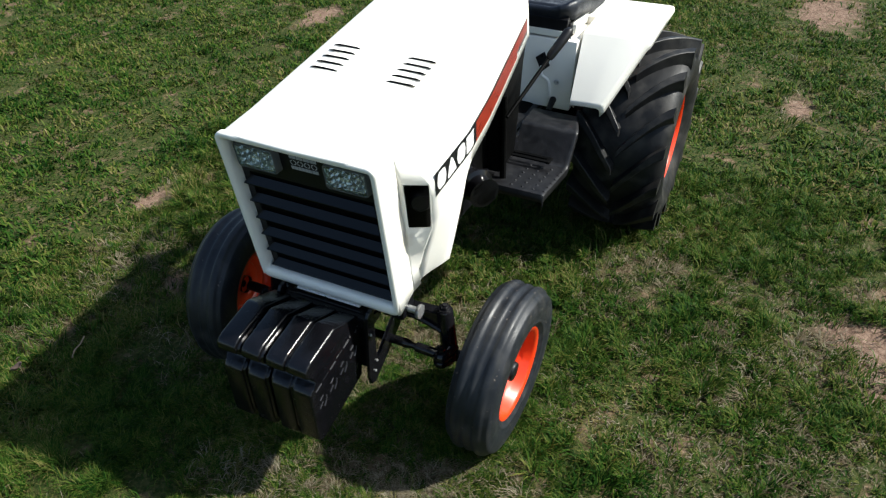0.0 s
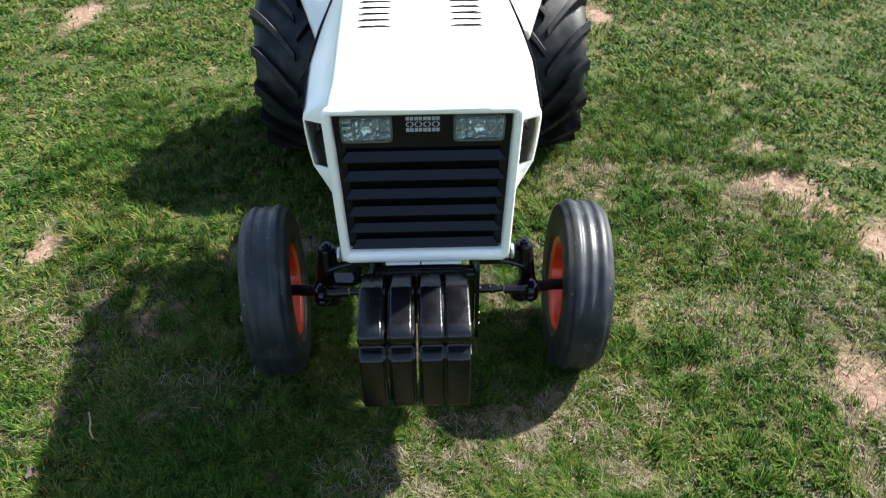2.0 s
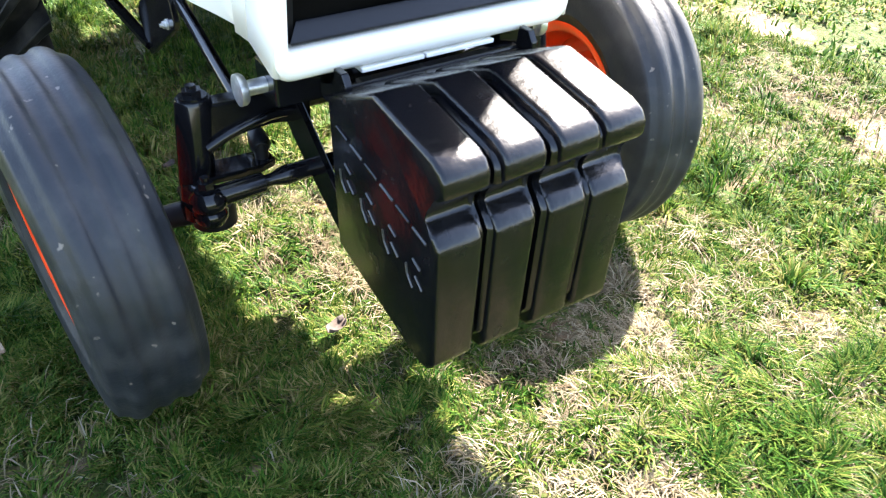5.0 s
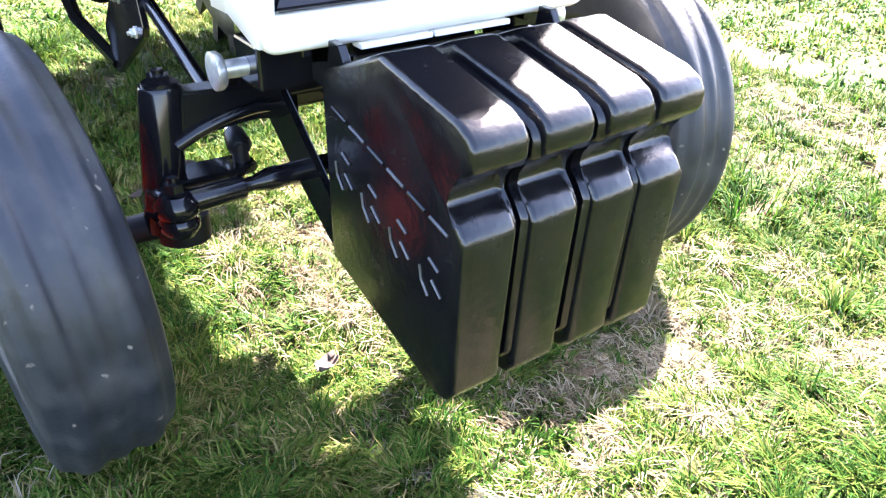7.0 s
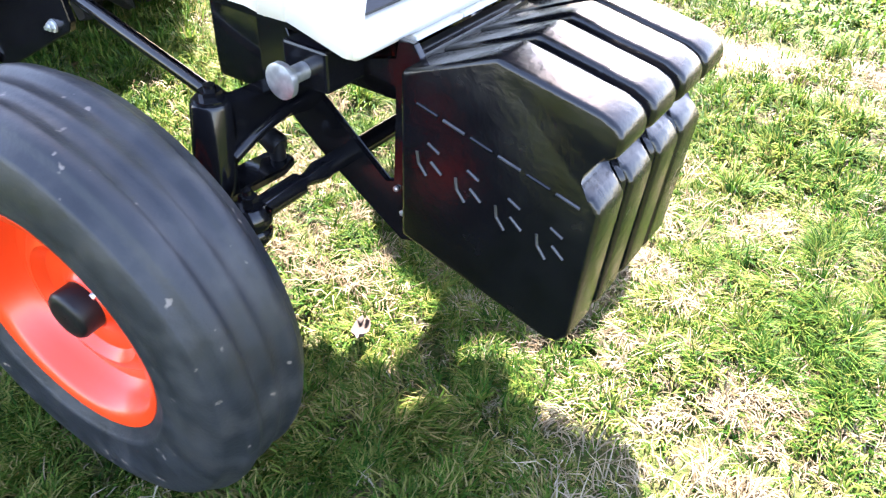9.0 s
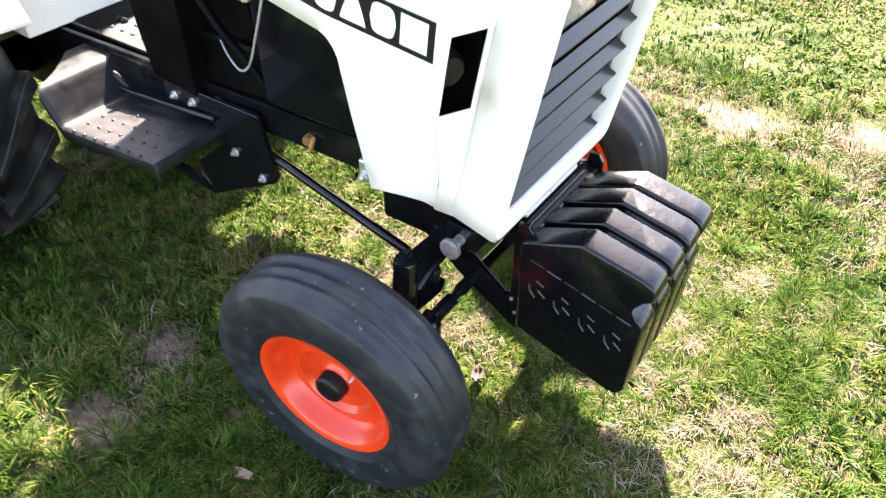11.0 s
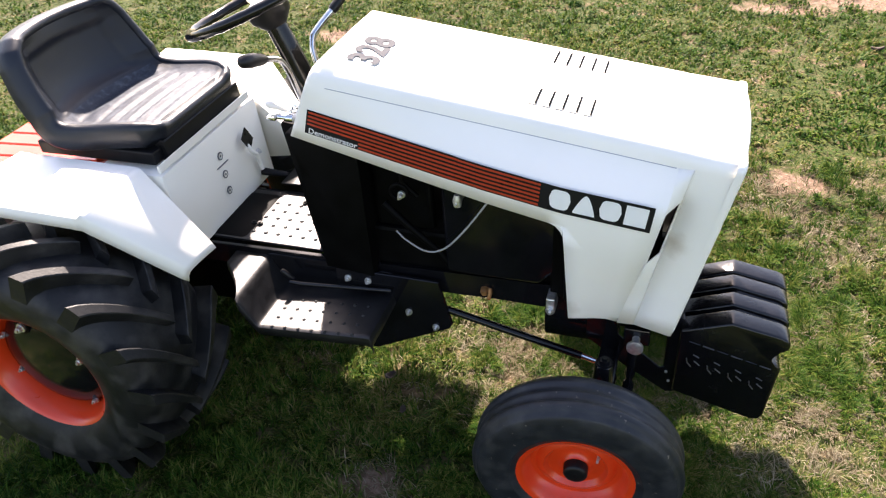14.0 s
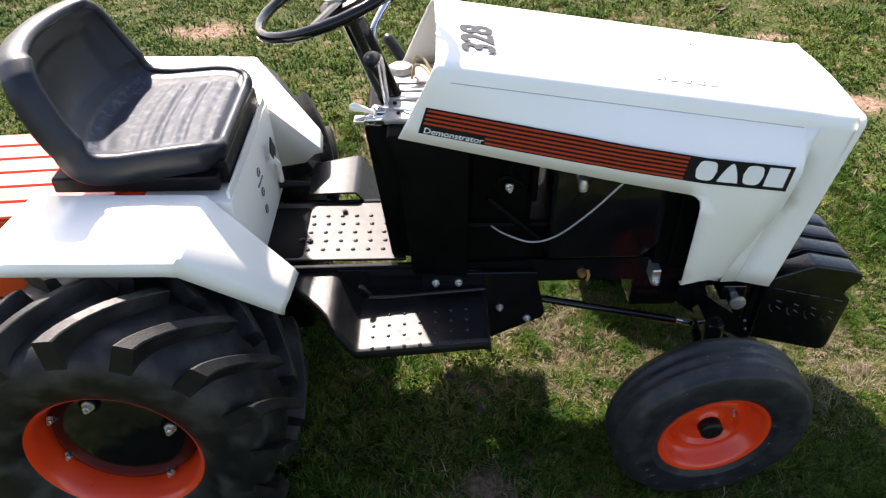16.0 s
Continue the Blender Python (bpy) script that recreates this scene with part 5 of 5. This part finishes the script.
def ground():
    n = 110
    half = 5.5
    xs = [-70, -25, -10] + [0.6 - half + 2 * half * i / n for i in range(n + 1)] + [11, 26, 71]
    ys = [-70, -25, -10] + [0.3 - half + 2 * half * i / n for i in range(n + 1)] + [11, 26, 71]
    bm = bmesh.new()
    rows = []
    for x in xs:
        row = []
        for y in ys:
            z = 0.010 * noise.noise((x * 1.7, y * 1.7, 0.3)) + 0.005 * noise.noise((x * 6, y * 6, 2.0)) - 0.006
            for px, py, ax, ay in PATCHES:
                d = ((x - px) / ax) ** 2 + ((y - py) / ay) ** 2
                if d < 2:
                    z -= 0.004 * (1 - d / 2)
            row.append((x, y, z))
        rows.append(row)
    grid(bm, rows)
    me = bpy.data.meshes.new("ground")
    bm.to_mesh(me)
    bm.free()
    me.polygons.foreach_set("use_smooth", [True] * len(me.polygons))
    me.materials.append(SOIL)
    return tagged(new("ground", me), "lawn soil with bare sandy patches and thatch", "ground", kind="structure")


def soil_material():
    m = bpy.data.materials.new("soil_and_thatch")
    m.use_nodes = True
    nt = m.node_tree
    b = nt.nodes["Principled BSDF"]
    b.inputs["Roughness"].default_value = 0.95
    b.inputs["Specular IOR Level"].default_value = 0.15
    geo = nt.nodes.new("ShaderNodeNewGeometry")

    def tex(scale, detail=8.0, rough=0.6):
        t = nt.nodes.new("ShaderNodeTexNoise")
        t.inputs["Scale"].default_value, t.inputs["Detail"].default_value, t.inputs["Roughness"].default_value = scale, detail, rough
        nt.links.new(geo.outputs["Position"], t.inputs["Vector"])
        return t.outputs[0]

    def ramp(value, stops):
        r = nt.nodes.new("ShaderNodeValToRGB")
        while len(r.color_ramp.elements) < len(stops):
            r.color_ramp.elements.new(0.5)
        for e, (p, c) in zip(r.color_ramp.elements, stops):
            e.position, e.color = p, (*c, 1)
        nt.links.new(value, r.inputs[0])
        return r.outputs[0]

    def mixed(f, a, c):
        x = nt.nodes.new("ShaderNodeMix")
        x.data_type = "RGBA"
        nt.links.new(f, x.inputs[0])
        nt.links.new(a, x.inputs[6])
        nt.links.new(c, x.inputs[7])
        return x.outputs[2]
    thatch = ramp(tex(85), [(0.28, (0.0110, 0.0195, 0.0034)), (0.46, (0.0260, 0.0410, 0.0075)), (0.58, (0.0530, 0.0560, 0.0165)), (0.74, (0.0860, 0.0790, 0.0300))])
    earth = ramp(tex(55), [(0.30, (0.064, 0.041, 0.025)), (0.50, (0.140, 0.093, 0.058)), (0.72, (0.235, 0.168, 0.112))])
    spots = nt.nodes.new("ShaderNodeMapRange")
    spots.inputs[1].default_value, spots.inputs[2].default_value = 0.53, 0.66
    nt.links.new(tex(9, 6, 0.65), spots.inputs[0])
    thatch = mixed(spots.outputs[0], thatch, earth)
    dirt = ramp(tex(60), [(0.28, (0.0700, 0.0430, 0.0290)), (0.48, (0.1600, 0.1030, 0.0730)), (0.72, (0.2650, 0.1860, 0.1390))])
    # the bare patches
    total = None
    for px, py, ax, ay in PATCHES:
        sub = nt.nodes.new("ShaderNodeVectorMath")
        sub.operation = "SUBTRACT"
        nt.links.new(geo.outputs["Position"], sub.inputs[0])
        sub.inputs[1].default_value = (px, py, 0)
        div = nt.nodes.new("ShaderNodeVectorMath")
        div.operation = "DIVIDE"
        nt.links.new(sub.outputs[0], div.inputs[0])
        div.inputs[1].default_value = (ax, ay, 1)
        ln = nt.nodes.new("ShaderNodeVectorMath")
        ln.operation = "LENGTH"
        nt.links.new(div.outputs[0], ln.inputs[0])
        if total is None:
            total = ln.outputs["Value"]
        else:
            mn = nt.nodes.new("ShaderNodeMath")
            mn.operation = "MINIMUM"
            nt.links.new(total, mn.inputs[0])
            nt.links.new(ln.outputs["Value"], mn.inputs[1])
            total = mn.outputs[0]
    ragged = nt.nodes.new("ShaderNodeMath")
    ragged.operation = "MULTIPLY_ADD"
    nt.links.new(tex(14, 8, 0.75), ragged.inputs[0])
    ragged.inputs[1].default_value = 2.6
    nt.links.new(total, ragged.inputs[2])
    edge = nt.nodes.new("ShaderNodeMapRange")
    edge.inputs[1].default_value, edge.inputs[2].default_value = 1.85, 2.5
    edge.inputs[3].default_value, edge.inputs[4].default_value = 1.0, 0.0
    nt.links.new(ragged.outputs[0], edge.inputs[0])
    nt.links.new(mixed(edge.outputs[0], thatch, dirt), b.inputs["Base Color"])
    bn = nt.nodes.new("ShaderNodeBump")
    bn.inputs["Strength"].default_value, bn.inputs["Distance"].default_value = 0.9, 0.008
    nt.links.new(tex(120), bn.inputs["Height"])
    nt.links.new(bn.outputs[0], b.inputs["Normal"])
    return m


SOIL = soil_material()
ground()


def blade_material(name, stops, gloss):
    """Each blade takes a colour of its own; broad noise makes lusher and drier stretches of lawn."""
    m = bpy.data.materials.new(name)
    m.use_nodes = True
    nt = m.node_tree
    b = nt.nodes["Principled BSDF"]
    geo = nt.nodes.new("ShaderNodeNewGeometry")
    broad = nt.nodes.new("ShaderNodeTexNoise")
    broad.inputs["Scale"].default_value, broad.inputs["Detail"].default_value, broad.inputs["Roughness"].default_value = 2.2, 8, 0.68
    nt.links.new(geo.outputs["Position"], broad.inputs["Vector"])
    mix = nt.nodes.new("ShaderNodeMath")
    mix.operation = "MULTIPLY_ADD"
    nt.links.new(broad.outputs[0], mix.inputs[0])
    mix.inputs[1].default_value = 1.55
    add = nt.nodes.new("ShaderNodeMath")
    add.operation = "MULTIPLY_ADD"
    nt.links.new(geo.outputs["Random Per Island"], add.inputs[0])
    add.inputs[1].default_value, add.inputs[2].default_value = 0.80, -0.665
    nt.links.new(add.outputs[0], mix.inputs[2])
    r = nt.nodes.new("ShaderNodeValToRGB")
    while len(r.color_ramp.elements) < len(stops):
        r.color_ramp.elements.new(0.5)
    for e, (p, c) in zip(r.color_ramp.elements, stops):
        e.position, e.color = p, (*c, 1)
    nt.links.new(mix.outputs[0], r.inputs[0])
    nt.links.new(r.outputs[0], b.inputs["Base Color"])
    b.inputs["Roughness"].default_value = gloss
    b.inputs["Specular IOR Level"].default_value = 0.05
    tr = nt.nodes.new("ShaderNodeBsdfTranslucent")
    nt.links.new(r.outputs[0], tr.inputs[0])
    ms = nt.nodes.new("ShaderNodeMixShader")
    ms.inputs[0].default_value = 0.32
    nt.links.new(b.outputs[0], ms.inputs[1])
    nt.links.new(tr.outputs[0], ms.inputs[2])
    nt.links.new(ms.outputs[0], nt.nodes["Material Output"].inputs[0])
    return m


GREEN = blade_material("grass_blades", [(0.05, (0.0064, 0.0268, 0.0038)), (0.32, (0.0190, 0.0605, 0.0069)), (0.58, (0.0550, 0.1030, 0.0140)), (0.86, (0.1230, 0.1320, 0.0310)), (1.0, (0.2000, 0.1660, 0.0700))], 0.5)
STRAW = blade_material("dry_straw", [(0.1, (0.0740, 0.0540, 0.0300)), (0.5, (0.1560, 0.1280, 0.0800)), (0.9, (0.2560, 0.2240, 0.1600))], 0.6)


def smooth_noise(x, y, cell, seed):
    """Value noise on a grid, for many places at once."""
    rng = np.random.default_rng(seed)
    table = rng.random((256, 256))
    gx, gy = x / cell + 1000.0, y / cell + 1000.0
    ix, iy = np.floor(gx).astype(int), np.floor(gy).astype(int)
    fx, fy = gx - ix, gy - iy
    fx, fy = fx * fx * (3 - 2 * fx), fy * fy * (3 - 2 * fy)
    a, b = table[ix % 256, iy % 256], table[(ix + 1) % 256, iy % 256]
    c, d = table[ix % 256, (iy + 1) % 256], table[(ix + 1) % 256, (iy + 1) % 256]
    return (a * (1 - fx) + b * fx) * (1 - fy) + (c * (1 - fx) + d * fx) * fy


def bareness(x, y):
    """0 on full lawn, 1 in the middle of a bare patch."""
    d = np.full(x.shape, 9.0)
    for px, py, ax, ay in PATCHES:
        d = np.minimum(d, np.hypot((x - px) / (1.2 * ax), (y - py) / (1.2 * ay)))
    d = d + 1.3 * (smooth_noise(x, y, 0.13, 5) - 0.5) + 0.9 * (smooth_noise(x, y, 0.045, 6) - 0.5)
    return np.clip((1.12 - d) / 0.75, 0, 1)


def blades(name, count, area, length, width, lean, mat, seed, keep, label, tufted=0.72, cell=0.042):
    """A sheet of separate tapered, bent blades scattered over an area."""
    rng = np.random.default_rng(seed)
    x0, x1, y0, y1 = area
    x, y = rng.uniform(x0, x1, count), rng.uniform(y0, y1, count)
    # blades gather into tufts
    tx, ty = x, y
    pull = rng.random(count) < tufted
    cx, cy = (np.floor(tx / cell) + 0.5) * cell, (np.floor(ty / cell) + 0.5) * cell
    jx = (smooth_noise(cx, cy, 0.26 * cell, seed + 20) - 0.5) * cell
    jy = (smooth_noise(cx, cy, 0.31 * cell, seed + 21) - 0.5) * cell
    x = np.where(pull, cx + jx + rng.normal(0, 0.22 * cell, count), x)
    y = np.where(pull, cy + jy + rng.normal(0, 0.22 * cell, count), y)
    ok = rng.random(count) < keep(x, y)
    x, y = x[ok], y[ok]
    n = len(x)
    tall = 0.55 + 0.9 * smooth_noise(x, y, 0.16, seed + 3) * smooth_noise(x, y, 0.05, seed + 4) * 1.6
    L = rng.uniform(*length, n) * tall
    W = rng.uniform(*width, n)
    az = 4 * math.pi * smooth_noise(x, y, 0.055, seed + 8) + rng.normal(0, 0.9, n)
    ln = np.clip(rng.normal(lean[0], lean[1], n), 0.05, 1.45)
    dx, dy = np.cos(az), np.sin(az)
    sx, sy = -dy, dx
    z0 = np.full(n, -0.008)
    mid_h, tip_h = L * 0.55 * np.cos(ln * 0.6), L * np.cos(ln) * 0.62 + L * 0.55 * np.cos(ln * 0.6) * 0.55
    mid_d, tip_d = L * 0.55 * np.sin(ln * 0.6), L * 0.55 * np.sin(ln * 0.6) + L * 0.5 * np.sin(np.minimum(ln * 1.35, 1.5))
    v = np.empty((n, 5, 3), np.float32)
    for k, (d, h, w) in enumerate(((0 * L, 0 * L, W * 0.42), (0 * L, 0 * L, -W * 0.42), (mid_d, mid_h, W * 0.5), (mid_d, mid_h, -W * 0.5), (tip_d, tip_h, 0 * W))):
        v[:, k, 0] = x + dx * d + sx * w
        v[:, k, 1] = y + dy * d + sy * w
        v[:, k, 2] = z0 + h
    me = bpy.data.meshes.new(name)
    me.vertices.add(n * 5)
    me.vertices.foreach_set("co", v.ravel())
    base = (np.arange(n) * 5)[:, None]
    loops = (base + np.array([0, 1, 3, 2, 2, 3, 4])).ravel().astype(np.int32)
    me.loops.add(n * 7)
    me.loops.foreach_set("vertex_index", loops)
    me.polygons.add(n * 2)
    starts = (np.arange(n)[:, None] * 7 + np.array([0, 4])).ravel().astype(np.int32)
    me.polygons.foreach_set("loop_start", starts)
    me.update(calc_edges=True)
    me.materials.append(mat)
    return tagged(new(name, me), label, "grass", kind="stuff")


def worn(x, y):
    """Stretches where the grass is thin and dry."""
    w = np.zeros(x.shape)
    for px, py, ax, ay in ((1.46, 0.28, 0.20, 0.16), (1.75, 0.95, 0.55, 0.40), (0.42, 1.02, 0.45, 0.30), (0.82, 0.90, 0.26, 0.16), (1.12, 0.82, 0.34, 0.22), (-1.30, 0.95, 0.36, 0.16), (2.45, 2.85, 0.60, 0.30), (2.30, 1.40, 0.40, 0.35), (-1.05, 2.60, 0.50, 0.15), (0.34, 0.55, 0.30, 0.20), (0.95, 1.15, 0.50, 0.28), (0.72, -0.45, 0.14, 0.18), (0.98, -0.99, 0.40, 0.22), (1.50, -1.05, 0.35, 0.18)):
        w = np.maximum(w, 1 - np.hypot((x - px) / ax, (y - py) / ay))
    return np.clip(w, 0, 1) * (0.4 + 1.2 * smooth_noise(x, y, 0.07, 51))


def lawn(x, y):
    thin = 0.55 * smooth_noise(x, y, 0.26, 11) + 0.70 * smooth_noise(x, y, 0.085, 12) + 0.40 * smooth_noise(x, y, 0.034, 13) - 0.82
    return np.clip(0.76 + 2.3 * thin - 0.65 * worn(x, y), 0.06, 1) * (1 - 0.85 * bareness(x, y))


NEAR = (0.70, 2.00, -0.95, 0.70)
MIDDLE = (-0.60, 2.30, -1.45, 1.55)


def inside(x, y, area):
    """1 within an area, whose edge runs raggedly."""
    m = 0.45 * smooth_noise(x, y, 0.34, 71) * smooth_noise(x, y, 0.09, 72) + 0.10 * smooth_noise(x, y, 0.03, 73)
    return np.where((x > area[0] + m) & (x < area[1] - m) & (y > area[2] + m) & (y < area[3] - m), 1.0, 0.0)


def outside(x, y, area):
    return 1.0 - inside(x, y, area)


def near_lawn(x, y):
    return lawn(x, y) * inside(x, y, NEAR)


def middle_lawn(x, y):
    return np.clip(lawn(x, y) * 1.12 + 0.05, 0, 1) * (1 - 0.85 * bareness(x, y)) * outside(x, y, NEAR) * inside(x, y, MIDDLE)


def thinning(x, y, size):
    """1 near the tractor, falling to 0 raggedly at some distance from it."""
    d = np.hypot(x - 0.3, y - 0.4) + 1.2 * (smooth_noise(x, y, 0.6, 61) - 0.5)
    return np.clip((size - d) / 1.0, 0, 1)


def far_lawn(x, y):
    return np.clip(lawn(x, y) * 1.25 + 0.10, 0, 1) * (1 - 0.85 * bareness(x, y)) * outside(x, y, MIDDLE) * thinning(x, y, 4.6)


def outer_lawn(x, y):
    return lawn(x, y) * (1 - thinning(x, y, 4.2)) * thinning(x, y, 7.6)


def straw_lawn(x, y):
    b = bareness(x, y)
    dry = np.clip(smooth_noise(x, y, 0.45, 31) * 1.3 - 0.40 + 0.9 * smooth_noise(x, y, 0.09, 32) - 0.50, 0.03, 1)
    dry = dry * np.clip((y + 0.30) / 0.35, 0.08, 1)
    return np.clip(dry + 1.4 * worn(x, y) + 0.7 * b * (1 - b) * 2, 0, 1) * (1 - 0.6 * b)


blades("grass", 350000, NEAR, (0.022, 0.044), (0.0013, 0.0025), (1.02, 0.34), GREEN, 41, near_lawn, "short green lawn grass, uneven and patchy")
blades("middle_grass", 470000, MIDDLE, (0.024, 0.052), (0.0020, 0.0036), (0.92, 0.36), GREEN, 45, middle_lawn, "green lawn grass round the tractor", 0.78, 0.050)
blades("outer_grass", 110000, (-7.2, 7.8, -7.2, 8.0), (0.030, 0.055), (0.010, 0.018), (1.0, 0.30), GREEN, 47, outer_lawn, "green lawn grass far from the tractor", 0.2)
blades("far_grass", 560000, (-3.6, 3.9, -3.7, 4.7), (0.021, 0.042), (0.0048, 0.0080), (1.02, 0.32), GREEN, 42, far_lawn, "green lawn grass farther from the tractor", 0.35, 0.062)
blades("dry_grass", 180000, NEAR, (0.018, 0.042), (0.0010, 0.0020), (1.28, 0.18), STRAW, 43, lambda x, y: straw_lawn(x, y) * inside(x, y, NEAR), "pale dry straw lying in the lawn")
blades("middle_dry_grass", 150000, MIDDLE, (0.018, 0.042), (0.0015, 0.0028), (1.28, 0.18), STRAW, 46, lambda x, y: straw_lawn(x, y) * outside(x, y, NEAR) * inside(x, y, MIDDLE), "pale dry straw lying round the tractor")
blades("far_dry_grass", 50000, (-3.4, 3.6, -3.6, 4.6), (0.025, 0.05), (0.0025, 0.0045), (1.25, 0.2), STRAW, 44, lambda x, y: straw_lawn(x, y) * outside(x, y, MIDDLE), "pale straw in the far lawn")


# ---- litter on the lawn ----
def chip(place, size, turn, mat, name, label):
    bm = bmesh.new()
    a, b, c = size
    pts = [(-a, -b), (-a * 0.3, -b * 1.1), (a, -b * 0.8), (a * 1.05, b * 0.7), (a * 0.2, b), (-a * 0.9, b * 0.9)]
    lo = [bm.verts.new((x, y, 0)) for x, y in pts]
    hi = [bm.verts.new((x * 0.96, y * 0.94, c * (1 + 0.4 * math.sin(3 * x / a)))) for x, y in pts]
    bm.faces.new(lo[::-1])
    bm.faces.new(hi)
    for i in range(6):
        bm.faces.new((lo[i], lo[(i + 1) % 6], hi[(i + 1) % 6], hi[i]))
    me = bpy.data.meshes.new(name)
    bm.to_mesh(me)
    bm.free()
    me.materials.append(mat)
    ob = new(name, me)
    ob.matrix_world = pose(place[0], place[1], place[2], turn[0], turn[1], turn[2])
    return tagged(ob, label, "litter")


chip((1.044, -0.521, 0.010), (0.026, 0.009, 0.004), (6, -4, 15), BONE, "wood_chip", "pale splinter of wood lying in the grass")


def dry_leaf(place, length, turn):
    """A small curled dead leaf."""
    bm = bmesh.new()
    rows = []
    for i in range(7):
        f = i / 6
        w = length * 0.36 * math.sin(math.pi * min(0.97, 0.06 + 0.9 * f)) ** 0.8
        lift = length * 0.16 * (2 * f - 1) ** 2
        rows.append([(length * (f - 0.5), w * q * (1 + 0.12 * math.sin(9 * f)), lift + length * 0.22 * q * q) for q in (-1, -0.5, 0, 0.5, 1)])
    grid(bm, rows)
    me = bpy.data.meshes.new("dry_leaf")
    bm.to_mesh(me)
    bm.free()
    me.polygons.foreach_set("use_smooth", [True] * len(me.polygons))
    me.materials.append(DRYLEAF)
    ob = new("dry_leaf", me)
    ob.matrix_world = pose(place[0], place[1], place[2], turn[0], turn[1], turn[2])
    sol = ob.modifiers.new("thickness", "SOLIDIFY")
    sol.thickness = 0.0006
    return tagged(ob, "curled pale brown dead leaf in the grass", "leaf", "dead leaves on the lawn")


for k, (x, y, size) in enumerate(((1.572, -0.903, 0.034), (0.622, -0.069, 0.036), (1.268, -0.115, 0.036), (2.142, 2.513, 0.060), (1.694, -0.900, 0.028), (0.696, -0.175, 0.024))):
    dry_leaf((x, y, 0.016), size, (12 - 9 * (k % 3), 8 * (k % 2), 57 * k))
bm = bmesh.new()
tube(bm, smooth_path([(1.476, -0.797, 0.018), (1.452, -0.812, 0.021), (1.425, -0.820, 0.019), (1.395, -0.834, 0.020)], 4), 0.0022, 7)
tagged(part("twig", bm, BONE, None), "thin pale dry twig lying in the grass", "twig")
